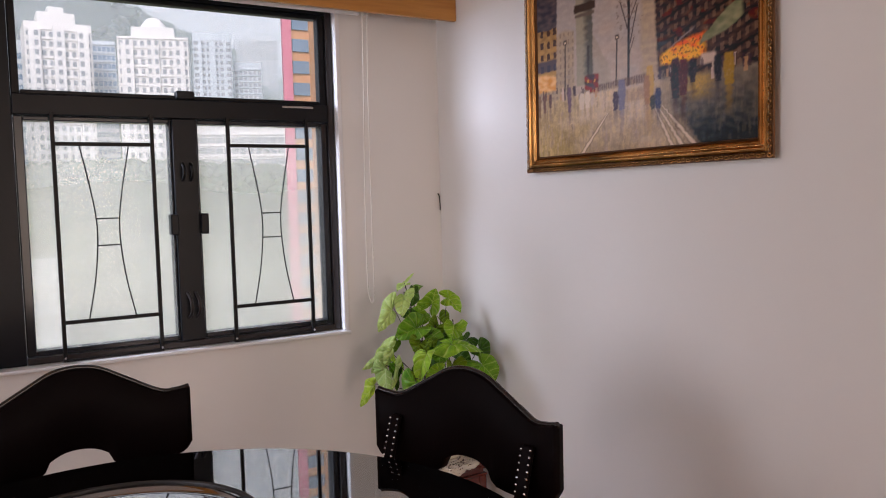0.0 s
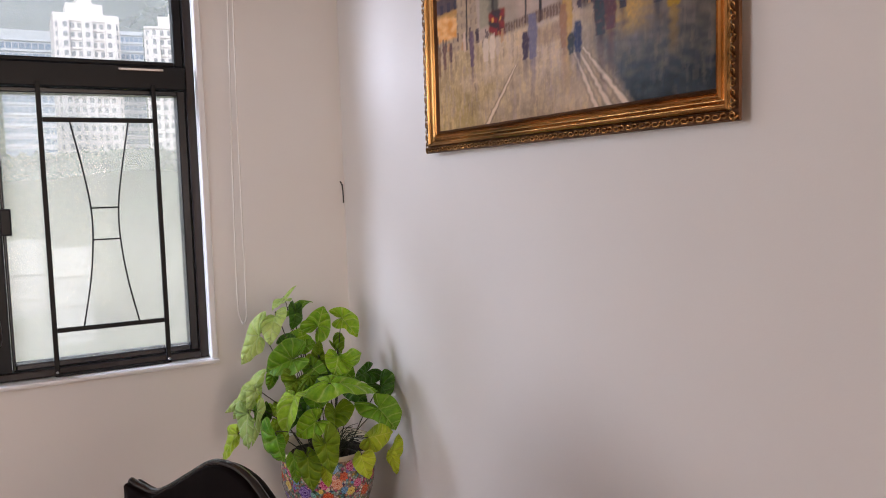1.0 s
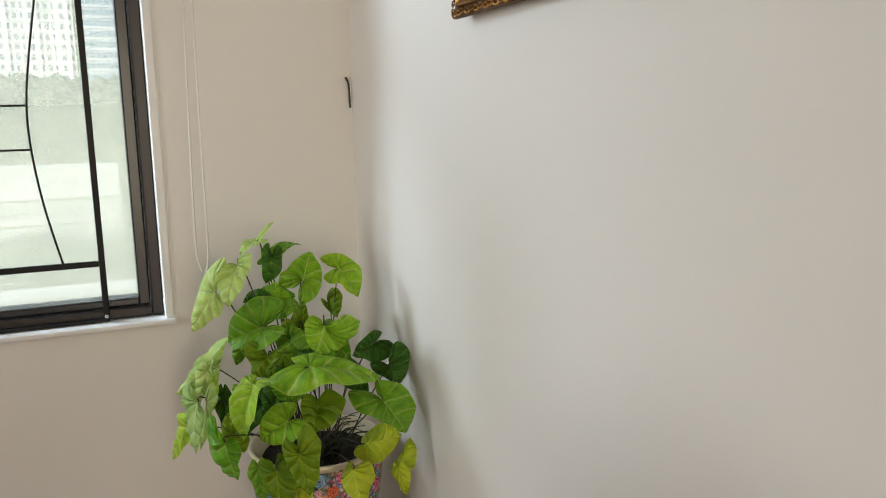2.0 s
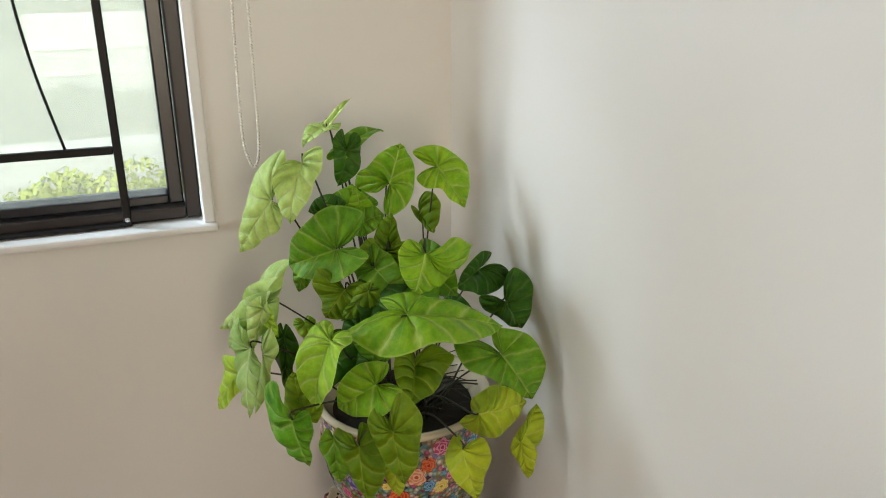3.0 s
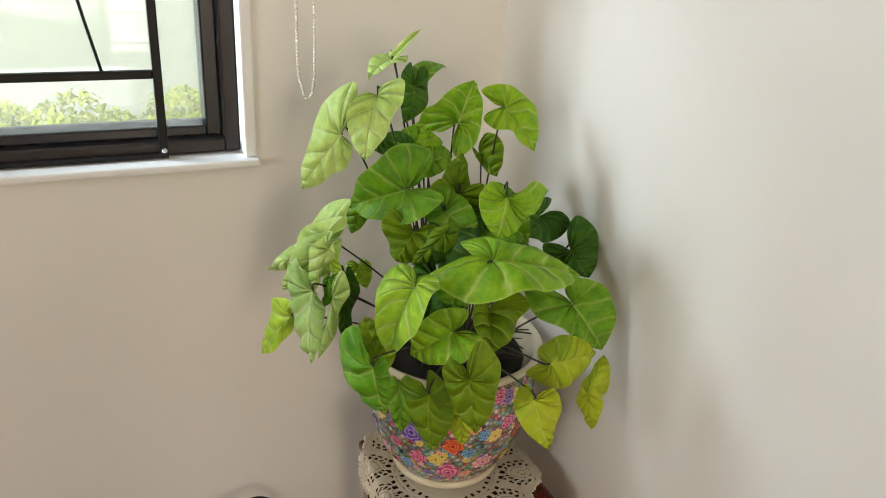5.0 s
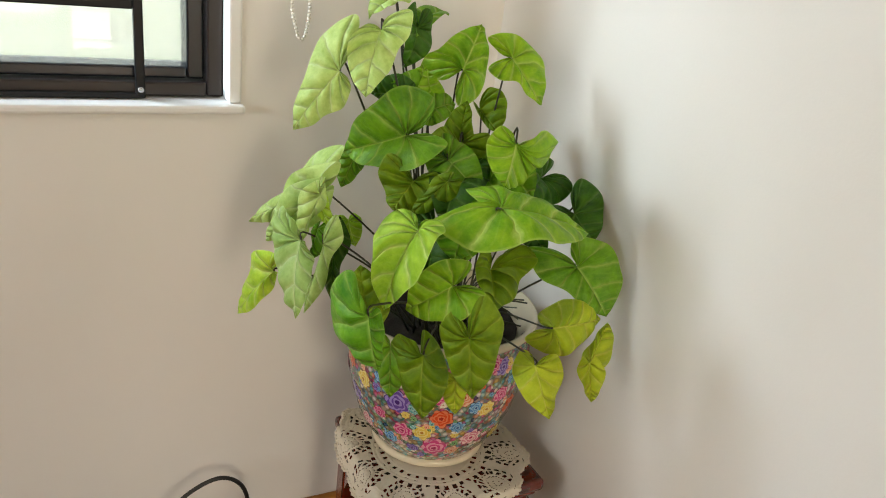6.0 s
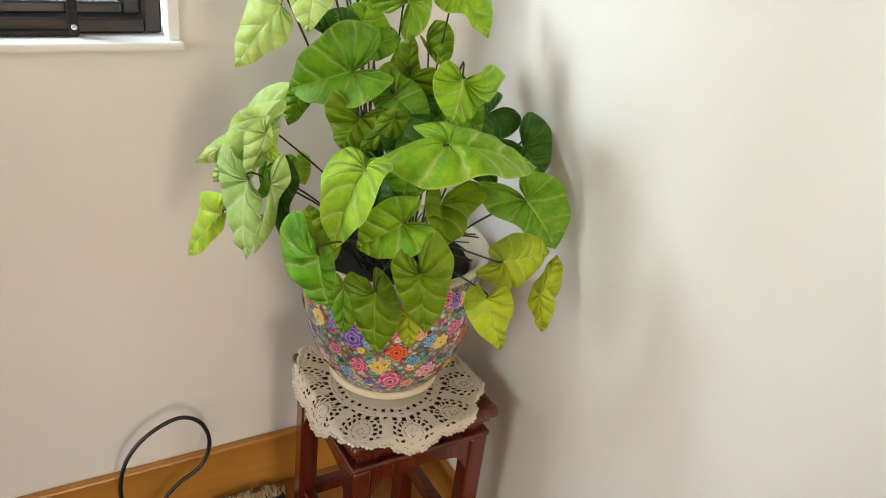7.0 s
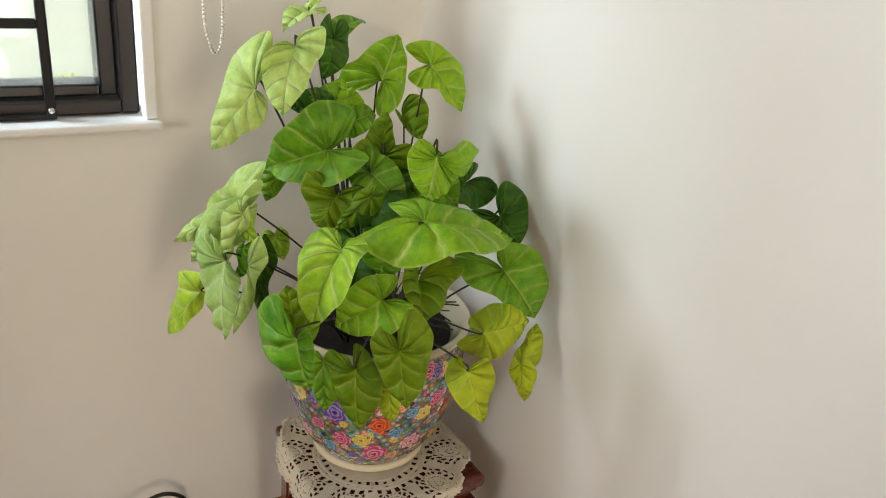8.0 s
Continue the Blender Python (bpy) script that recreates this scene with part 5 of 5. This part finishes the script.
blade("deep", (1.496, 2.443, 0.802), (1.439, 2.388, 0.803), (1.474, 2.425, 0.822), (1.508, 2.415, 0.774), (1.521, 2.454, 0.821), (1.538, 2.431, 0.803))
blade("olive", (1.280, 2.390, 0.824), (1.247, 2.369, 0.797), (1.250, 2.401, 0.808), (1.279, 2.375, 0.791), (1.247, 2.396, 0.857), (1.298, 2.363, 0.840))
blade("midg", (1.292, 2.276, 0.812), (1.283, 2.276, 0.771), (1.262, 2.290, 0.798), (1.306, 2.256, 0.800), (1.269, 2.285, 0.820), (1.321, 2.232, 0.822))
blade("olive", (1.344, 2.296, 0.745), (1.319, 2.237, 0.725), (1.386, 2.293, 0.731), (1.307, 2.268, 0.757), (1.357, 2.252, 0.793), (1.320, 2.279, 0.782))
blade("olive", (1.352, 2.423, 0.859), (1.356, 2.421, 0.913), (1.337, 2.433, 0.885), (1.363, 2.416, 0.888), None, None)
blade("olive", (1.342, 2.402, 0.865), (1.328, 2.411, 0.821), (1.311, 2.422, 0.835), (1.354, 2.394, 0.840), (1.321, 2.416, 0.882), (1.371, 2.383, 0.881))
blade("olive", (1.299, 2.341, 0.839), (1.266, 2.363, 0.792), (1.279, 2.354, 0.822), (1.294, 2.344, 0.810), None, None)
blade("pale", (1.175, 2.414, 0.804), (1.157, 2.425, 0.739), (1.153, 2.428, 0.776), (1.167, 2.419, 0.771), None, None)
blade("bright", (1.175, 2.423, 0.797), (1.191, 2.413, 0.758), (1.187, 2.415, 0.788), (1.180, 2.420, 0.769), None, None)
blade("midg", (1.176, 2.419, 0.760), (1.169, 2.424, 0.718), (1.171, 2.423, 0.738), (1.181, 2.416, 0.730), None, None)
blade("bright", (1.241, 2.492, 0.739), (1.251, 2.486, 0.702), (1.228, 2.501, 0.725), (1.257, 2.482, 0.733), None, None)
blade("mid", (1.255, 2.522, 0.814), (1.242, 2.530, 0.770), (1.236, 2.534, 0.801), (1.260, 2.518, 0.792), None, None)
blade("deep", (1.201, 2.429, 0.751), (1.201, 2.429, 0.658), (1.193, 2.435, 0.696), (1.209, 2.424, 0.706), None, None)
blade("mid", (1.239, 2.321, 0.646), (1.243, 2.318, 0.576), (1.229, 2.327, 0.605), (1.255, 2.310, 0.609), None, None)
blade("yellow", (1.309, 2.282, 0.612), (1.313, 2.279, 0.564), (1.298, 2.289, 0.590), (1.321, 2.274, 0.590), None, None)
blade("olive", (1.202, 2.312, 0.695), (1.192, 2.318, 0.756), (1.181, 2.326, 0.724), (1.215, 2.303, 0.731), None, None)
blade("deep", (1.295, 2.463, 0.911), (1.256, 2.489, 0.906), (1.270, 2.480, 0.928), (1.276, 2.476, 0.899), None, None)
blade("fresh", (1.318, 2.469, 0.907), (1.316, 2.471, 0.945), (1.300, 2.481, 0.927), (1.334, 2.459, 0.913), None, None)
# small leaves of the growing tip and behind the blades
leaf((1.300, 2.537, 1.014), (1.331, 2.517, 1.054), 0.006, "pale", cup=1.2, lobe=0.2, arch=0.04)
leaf((1.297, 2.533, 1.012), (1.262, 2.520, 0.990), 0.020, "pale", face=(-0.6, -0.4, 0.7), lobe=0.4)
leaf((1.322, 2.515, 0.985), (1.388, 2.563, 0.995), 0.017, "mid", face=(-0.3, -0.5, 0.8), lobe=0.35)
leaf((1.316, 2.500, 0.985), (1.300, 2.497, 0.938), 0.022, "deep", face=(0.2, -0.9, 0.2))
leaf((1.323, 2.472, 0.908), (1.275, 2.470, 0.920), 0.026, "mid", lobe=0.6)
leaf((1.330, 2.470, 0.900), (1.318, 2.465, 0.940), 0.020, "fresh", lobe=0.5)
leaf((1.324, 2.452, 0.893), (1.354, 2.447, 0.902), 0.020, "mid")
# inner leaves that fill the heart of the plant; deep ones carry shade in colour
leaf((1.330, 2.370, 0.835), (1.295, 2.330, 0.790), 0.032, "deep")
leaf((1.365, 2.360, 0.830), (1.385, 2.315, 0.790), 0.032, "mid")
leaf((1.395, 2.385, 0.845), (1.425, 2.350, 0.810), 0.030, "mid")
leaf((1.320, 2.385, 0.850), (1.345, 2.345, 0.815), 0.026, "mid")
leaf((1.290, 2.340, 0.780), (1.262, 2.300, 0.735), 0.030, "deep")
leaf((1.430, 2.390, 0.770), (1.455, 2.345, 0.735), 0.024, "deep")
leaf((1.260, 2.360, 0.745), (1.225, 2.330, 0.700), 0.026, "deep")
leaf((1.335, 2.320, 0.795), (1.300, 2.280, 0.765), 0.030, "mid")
# bare stalks that fan out of the soil
for k in range(26):
    a = -2.6 + k * 0.13 + lrng.uniform(-0.1, 0.1)
    r = lrng.uniform(0.005, 0.045)
    start = Vector((QX + r * math.cos(a), QY + r * math.sin(a), QZ + 0.188))
    reach = lrng.uniform(0.055, 0.10)
    end = start + Vector((reach * math.cos(a * 0.8), 0.85 * reach * math.sin(a), lrng.uniform(0.02, 0.085)))
    part("stalk", tube(curve_through([start, start.lerp(end, 0.5) + Vector((0, 0, lrng.uniform(0.01, 0.03))), end], 6), lrng.uniform(0.0011, 0.0018), 6, None, 0.7), M_STALK, plant, "", True)

# ---- cable and rug on the floor ----
pts = [(1.075, 2.656, 0.012), (1.02, 2.656, 0.035), (1.008, 2.650, 0.105), (1.020, 2.646, 0.170), (1.055, 2.648, 0.212), (1.106, 2.650, 0.232), (1.142, 2.650, 0.212), (1.156, 2.650, 0.165), (1.140, 2.646, 0.122),
       (1.100, 2.642, 0.098), (1.072, 2.638, 0.070), (1.050, 2.628, 0.030), (1.00, 2.58, 0.014), (0.90, 2.55, 0.013)]
cable = tagged(part("power_cable", tube(curve_through(pts, 8), 0.0036, 8), M_CABLE, None, "", True), "black power cable in an upright loop against the baseboard", "cable")
rug = thing("floor_rug", (0.98, 2.50, 0), "black woven floor rug with a beige fringe", "rug")
bm = bmesh.new()
NX, NY = 60, 30
grid = {}
for i in range(NX + 1):
    for j in range(NY + 1):
        x, y = 0.62 + 0.665 * i / NX, 2.30 + 0.345 * j / NY
        z = 0.010 + 0.003 * noise.noise(Vector((x * 14, y * 14, 0))) + (0.002 if (i + j) % 2 else 0.0)
        grid[i, j] = bm.verts.new((x, y, z))
for i in range(NX):
    for j in range(NY):
        bm.faces.new((grid[i, j], grid[i + 1, j], grid[i + 1, j + 1], grid[i, j + 1]))
part("pile", bm, M_RUG, rug, "", True)
part("backing", box((0.618, 2.298, 0.001), (1.287, 2.647, 0.008), 0.003), M_RUG, rug)
bm = bmesh.new()
frng = random.Random(9)
for k in range(420):
    x = 0.64 + 0.65 * frng.random()
    y = 2.646 + frng.uniform(-0.006, 0.004)
    h = 0.010 + 0.012 * abs(noise.noise(Vector((x * 25, 0, 0)))) * 2
    e = (x + frng.uniform(-0.012, 0.012), y + frng.uniform(-0.004, 0.014), frng.uniform(0.006, h))
    tube([(x, y - 0.010, 0.010), ((x + e[0]) / 2, (y + e[1]) / 2, h + frng.uniform(0, 0.006)), e], 0.0024, 5, bm, 0.7)
part("fringe", bm, M_FRINGE, rug, "beige yarn fringe", True)["kind"] = "stuff"


# ---- outside: the valley, the towers and the hill ----
EYE = Vector((0.3, 0.3, 1.3))


def bearing(deg, dist):
    """A place outside at so many degrees from the window's normal."""
    return EYE.x + dist * math.sin(radians(deg)), EYE.y + dist * math.cos(radians(deg))


def terrain(x, y):
    d = math.hypot(x, y)
    a = math.degrees(math.atan2(x, max(1e-3, y))) if y > 0 else 0.0
    z = -24.0
    if y > 0:
        t = min(1.0, max(0.0, (d - 60) / 200))
        z += 34 * t * t * (3 - 2 * t)
        ridge = 240 - 7.0 * max(-10.0, min(30.0, a)) + 22 * noise.noise(Vector((a * 0.12, 0.3, 1)))
        t = min(1.0, max(0.0, (d - 330) / 480))
        z += ridge * t * t * (3 - 2 * t)
        z += 6 * noise.noise(Vector((x / 60, y / 60, 0))) * min(1.0, max(0, d - 90) / 200)
        if d > 1000:
            z = z + (-24.0 - z) * min(1.0, (d - 1000) / 900)
    return z


M_GRASS = plain("hillside_green", (0.060, 0.090, 0.045), 0.95, vary=0.4, scale=0.6, grain=0.3)
bm = bmesh.new()
radii = [0.0, 15, 30, 45, 60, 80, 100, 130, 160, 200, 250, 300, 360, 430, 520, 620, 720, 820, 950, 1150, 1500, 2200, 4500]
rows = []
for d in radii:
    row = []
    for k in range(96):
        a = 2 * math.pi * k / 96
        x, y = d * math.sin(a), 4 + d * math.cos(a)
        row.append(bm.verts.new((x, y, terrain(x, y))))
    rows.append(row)
for a, b in zip(rows[1:], rows[2:]):
    for k in range(96):
        bm.faces.new((a[k], a[(k + 1) % 96], b[(k + 1) % 96], b[k]))
bm.faces.new(rows[1])
for v in rows[0]:
    bm.verts.remove(v)
bmesh.ops.recalc_face_normals(bm, faces=bm.faces)
structure("ground", bm, M_GRASS, "green valley floor and misty wooded hillside", "ground")

# woods on the slopes, clump by clump
M_WOODS = plain("wood_foliage", (0.060, 0.090, 0.050), 0.95, vary=0.5, scale=1.0, grain=0.5)
wrng = random.Random(5)
wv, wf = [], []
ico = bmesh.new()
bmesh.ops.create_icosphere(ico, subdivisions=1, radius=1.0)
ico.verts.ensure_lookup_table()
IV = [v.co.copy() for v in ico.verts]
IF = [[v.index for v in f.verts] for f in ico.faces]
ico.free()
for _ in range(15000):
    a, d = wrng.uniform(-16, 30), 75 + 700 * wrng.random() ** 1.5
    x, y = bearing(a, d)
    z = terrain(x, y)
    r = wrng.uniform(0.9, 2.2) * (1 + d / 300)
    o = len(wv)
    for v in IV:
        f = r * wrng.uniform(0.65, 1.2)
        wv.append((x + v.x * f, y + v.y * f, z + 0.3 * r + v.z * f))
    wf.extend([[o + i for i in f] for f in IF])
me = bpy.data.meshes.new("woods")
me.from_pydata(wv, [], wf)
me.materials.append(M_WOODS)
me.polygons.foreach_set("use_smooth", [True] * len(me.polygons))
tagged(new("woods", me), "dense green woods on the hillside", "woods", kind="stuff")


# flat added sheets that paint haze over the valley, and the cloud behind the ridge
def mist(name, y, z0, z1, share, colour, label, top=None):
    m, nt, b = material(name)
    nt.nodes.remove(b)
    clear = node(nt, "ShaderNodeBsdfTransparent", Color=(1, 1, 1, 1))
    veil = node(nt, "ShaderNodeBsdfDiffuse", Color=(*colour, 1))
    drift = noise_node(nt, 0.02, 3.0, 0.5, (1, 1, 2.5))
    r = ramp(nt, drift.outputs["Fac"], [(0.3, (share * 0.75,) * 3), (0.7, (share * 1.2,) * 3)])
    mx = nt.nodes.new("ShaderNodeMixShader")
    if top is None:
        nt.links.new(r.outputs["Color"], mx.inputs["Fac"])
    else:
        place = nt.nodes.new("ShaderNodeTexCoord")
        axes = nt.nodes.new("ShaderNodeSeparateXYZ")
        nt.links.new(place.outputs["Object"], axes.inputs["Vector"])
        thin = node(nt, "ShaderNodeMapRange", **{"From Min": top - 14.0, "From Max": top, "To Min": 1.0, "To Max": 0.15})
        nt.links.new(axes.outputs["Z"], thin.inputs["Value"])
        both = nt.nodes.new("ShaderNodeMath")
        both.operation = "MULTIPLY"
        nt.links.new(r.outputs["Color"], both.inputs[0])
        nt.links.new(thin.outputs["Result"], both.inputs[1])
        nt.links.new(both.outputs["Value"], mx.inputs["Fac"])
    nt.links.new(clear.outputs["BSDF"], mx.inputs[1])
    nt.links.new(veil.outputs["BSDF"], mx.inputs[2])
    nt.links.new(mx.outputs["Shader"], nt.nodes["Material Output"].inputs["Surface"])
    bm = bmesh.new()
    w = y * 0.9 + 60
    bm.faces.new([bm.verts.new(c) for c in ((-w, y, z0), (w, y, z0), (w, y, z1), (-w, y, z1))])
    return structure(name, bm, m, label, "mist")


mist("mist_near", 66, -40, 60, 0.55, (0.78, 0.77, 0.68), "flat white sheet that paints haze over the street", 9.0)
mist("mist_valley", 200, -40, 160, 0.16, (0.70, 0.73, 0.74), "flat white sheet that paints haze in the valley")
mist("mist_hill", 470, -40, 420, 0.40, (0.62, 0.70, 0.75), "flat pale sheet that paints haze before the wooded hill")
m, nt, b = material("bright_cloud")
b.inputs["Base Color"].default_value = (0.3, 0.3, 0.3, 1)
b.inputs["Emission Color"].default_value = (0.95, 0.98, 1.0, 1)
b.inputs["Emission Strength"].default_value = 0.32
bm = bmesh.new()
bm.faces.new([bm.verts.new(c) for c in ((-4000, 2600, -100), (4000, 2600, -100), (4000, 2600, 2600), (-4000, 2600, 2600))])
structure("backdrop", bm, m, "white cloudy sky behind the ridge", "sky")


# trees near the building
M_CROWN = plain("sunlit_foliage", (0.30, 0.35, 0.035), 0.8, vary=0.5, scale=3.0, grain=0.3)
M_BARK = plain("tree_bark", (0.10, 0.075, 0.05), 0.95, vary=0.4, scale=4, grain=0.8)


def tree():
    t = thing("tree", (0, 0, 0), "broad yellow-green street tree below the window", "tree", "trees below the window")
    part("trunk", tube([(0, 0, 0), (0.1, 0, 2.5), (0.0, 0.15, 5.0), (0.1, 0.1, 7.5)], 0.26, 8, None, 0.35), M_BARK, t, "", True)
    for k in range(5):
        a = k * 1.26
        part("limb", tube([(0.05, 0.05, 3.6 + 0.4 * k), (1.0 * math.cos(a), 1.0 * math.sin(a), 5.0 + 0.4 * k), (2.0 * math.cos(a), 2.0 * math.sin(a), 6.2 + 0.3 * k)], 0.10, 6, None, 0.4), M_BARK, t, "", True)
    rr = random.Random(31)
    vs, fs = [], []
    lumps = [(rr.gauss(0, 1.5), rr.gauss(0, 1.5), rr.uniform(4.8, 8.4), rr.uniform(0.8, 1.5)) for _ in range(26)]
    for cx, cy, cz, cr in lumps:
        for _ in range(240):
            d = Vector((rr.gauss(0, 1), rr.gauss(0, 1), rr.gauss(0, 1))).normalized() * cr * rr.uniform(0.75, 1.1)
            p = Vector((cx, cy, cz)) + d
            u = Vector((rr.gauss(0, 1), rr.gauss(0, 1), rr.gauss(0, 1))).normalized()
            w = u.cross(d).normalized() if u.cross(d).length > 1e-3 else Vector((1, 0, 0))
            s = rr.uniform(0.12, 0.24)
            o = len(vs)
            vs.extend([tuple(p - u * s), tuple(p + w * s * 0.6), tuple(p + u * s), tuple(p - w * s * 0.6)])
            fs.append((o, o + 1, o + 2, o + 3))
    me = bpy.data.meshes.new("crown")
    me.from_pydata(vs, [], fs)
    me.materials.append(M_CROWN)
    c = new("crown", me)
    c.parent = t
    return t


first = tree()
spots = [(-6, 42, 1.0), (-2.5, 46, 1.15), (0.5, 40, 0.95), (3.5, 47, 1.1), (6.0, 43, 1.0), (9, 48, 1.2), (12, 44, 1.0), (15, 50, 1.1), (-9, 47, 1.1), (18, 46, 1.0), (2, 55, 1.2), (8, 58, 1.25), (-4, 57, 1.2), (14, 60, 1.2), (-8, 36, 0.9), (4, 35, 0.8)]
for i, (a, d, s) in enumerate(spots):
    x, y = bearing(a, d)
    mt = Matrix.Translation((x, y, terrain(x, y) + 1.2)) @ Matrix.Rotation(i * 1.7, 4, "Z") @ Matrix.Scale(s, 4)
    if i == 0:
        first.matrix_world = mt
    else:
        ob = copy_thing(first, mt)
        ob.scale = (s, s, s)


# buildings
M_WHITE = plain("pale_facade", (0.82, 0.79, 0.76), 0.7, vary=0.08, scale=0.8, grain=0.1)
M_DULL = plain("weathered_facade", (0.50, 0.52, 0.49), 0.7, vary=0.15, scale=0.8, grain=0.1)
M_WINP = plain("curtained_window", (0.36, 0.38, 0.38), 0.3, vary=0.2, scale=1.0, grain=0.0)
M_GREY = plain("grey_facade", (0.55, 0.60, 0.64), 0.6, vary=0.08, scale=0.8, grain=0.1)
M_WIN = plain("far_window_glass", (0.30, 0.32, 0.34), 0.2, vary=0.2, scale=1.0, grain=0.0)
M_WINB = plain("blue_window_glass", (0.16, 0.24, 0.34), 0.15, vary=0.2, scale=1.0, grain=0.0)


def building(a0, a1, dist, z0, z1, mat, label, cols, storey=3.2, glass=M_WIN, wide=0.6, turn=0.0, depth=0.8, crown="flat", group="towers across the valley", bays=False):
    """A block that faces the window, with its storeys and windows."""
    x0, y0 = bearing(a0, dist)
    x1, y1 = bearing(a1, dist)
    w = math.hypot(x1 - x0, y1 - y0)
    am = (a0 + a1) / 2
    cx, cy = bearing(am, dist)
    t = thing("apartment_building", (0, 0, 0), label, "building", group)
    dp = w * depth
    part("body", box((-w / 2, 0, z0), (w / 2, dp, z1), 0.0), mat, t)
    n = int((z1 - z0) / storey)
    slabs = bmesh.new()
    for k in range(1, n + 1):
        box((-w / 2 - 0.15, -0.35, z0 + k * storey - 0.18), (w / 2 + 0.15, 0.02, z0 + k * storey + 0.18), bm=slabs)
    part("floor_bands", slabs, mat, t)["kind"] = "stuff"
    if crown == "dome":
        part("crown", lathe([(w * 0.20, z1), (w * 0.20, z1 + 3.0), (w * 0.17, z1 + 5.2), (w * 0.10, z1 + 7.2), (0.2, z1 + 8.0)], (0, dp * 0.35), 20), mat, t, "", True)
        part("roof_block", box((-w * 0.30, 0.5, z1), (w * 0.30, dp * 0.7, z1 + 3.4)), mat, t)
    elif crown == "step":
        part("roof_block", box((-w * 0.30, 0.6, z1), (w * 0.26, dp * 0.7, z1 + 3.6)), mat, t)
        part("roof_tank", box((-w * 0.14, 1.2, z1 + 3.6), (w * 0.10, dp * 0.5, z1 + 5.6)), mat, t)
    else:
        part("parapet", box((-w / 2, 0, z1), (w / 2, dp, z1 + 0.9)), mat, t)
    if bays:
        for f in (-0.36, 0.0, 0.36):
            part("bay", box((w * (f - 0.085), -1.3, z0), (w * (f + 0.085), 0.0, z1 - storey * (0.4 + abs(f)))), mat, t)
    cw = w / cols
    shared = None
    first_row = max(1, n - int(290 / cols))
    for k in range(first_row, n):
        for i in range(cols):
            if shared is None:
                shared = mesh_of(box((-cw * wide / 2, -0.10, -storey * 0.30), (cw * wide / 2, 0.05, storey * 0.24)), "window", glass)
            o = new("window", shared)
            o.parent = t
            f = (i + 0.5) / cols - 0.5
            out = -1.3 if bays and min(abs(f), abs(f - 0.36), abs(f + 0.36)) < 0.07 else 0.0
            o.location = (w * f, out, z0 + (k + 0.5) * storey)
    t.matrix_world = Matrix.Translation((cx, cy, 0)) @ Matrix.Rotation(radians(-am + turn), 4, "Z")
    return t


building(3.0, 7.0, 300, 4, 64, M_WHITE, "tall white apartment tower with a stepped roof", 9, crown="step", turn=6, wide=0.55, bays=True)
# grey block added to paint the white tower's shaded right side
building(7.0, 8.4, 322, 4, 62, M_GREY, "blue-grey glazed block painted as the white tower's shaded side", 5, glass=M_WINB, wide=0.8)
building(8.5, 13.1, 290, 4, 59, M_WHITE, "white apartment tower with a domed crown", 10, crown="dome", turn=-4, wide=0.5, bays=True)
building(13.4, 16.0, 420, 20, 87, M_GREY, "pale grey residential tower on the hillside", 6, wide=0.7, bays=True)
building(16.1, 18.0, 430, 20, 74, M_GREY, "low pale grey tower on the hillside", 6, wide=0.7)
building(-0.2, 2.8, 270, 4, 51, M_GREY, "blue-grey glass office block", 8, glass=M_WINB, wide=0.85)
building(-5.5, -0.6, 285, 4, 60, M_WHITE, "wide white apartment tower with many windows", 11, wide=0.55, bays=True)
building(-12, -6.5, 300, 4, 55, M_WHITE, "white apartment slab block", 10)
building(16.4, 19.2, 620, 60, 124, M_WHITE, "pale apartment block high on the ridge", 6, depth=0.3)
building(13.0, 20.5, 240, 2, 24, M_WHITE, "long low white block with window strips", 14, wide=0.9, depth=0.25)
building(-6.0, 1.5, 118, -19, -5.5, M_DULL, "low weathered white school block among trees", 9, glass=M_WINP, storey=3.4, wide=0.8, depth=0.3, group="low blocks in the valley")
building(2.2, 4.4, 105, -19, -6.0, M_DULL, "weathered white stair tower of a low block", 3, glass=M_WINP, storey=3.6, wide=0.5, depth=0.6, group="low blocks in the valley")
building(-9.0, 3.2, 74, -24, -14.5, M_DULL, "flat-roofed white podium by the street", 8, storey=4.0, wide=0.8, depth=0.3, group="low blocks in the valley")

# the wing next door: a pink pier and an ochre tiled wall with windows
M_PINK = plain("pink_paint", (0.66, 0.20, 0.28), 0.6, vary=0.08, scale=2, grain=0.1)
M_OCHRE = plain("ochre_tile", (0.58, 0.30, 0.14), 0.6, vary=0.12, scale=6, grain=0.3)
wing = thing("neighbouring_wing", (0, 0, 0), "neighbouring wing with a pink pier and ochre tiled wall", "building")
part("pier", box((33.75, 95, -25), (34.95, 95.4, 90)), M_PINK, wing, "pink painted pier")
part("wall", box((35.0, 95.5, -25), (50.0, 97.5, 90)), M_OCHRE, wing, "ochre tiled wall")
part("wall", box((37.5, 93.0, -25), (50.0, 95.5, 90)), M_OCHRE, wing, "ochre tiled wall")
for k in range(-6, 20):
    z = 0.9 + k * 2.75
    part("window", box((35.15, 95.3, z), (37.35, 95.55, z + 1.6), 0.03), M_WINB, wing, "pale blue window")
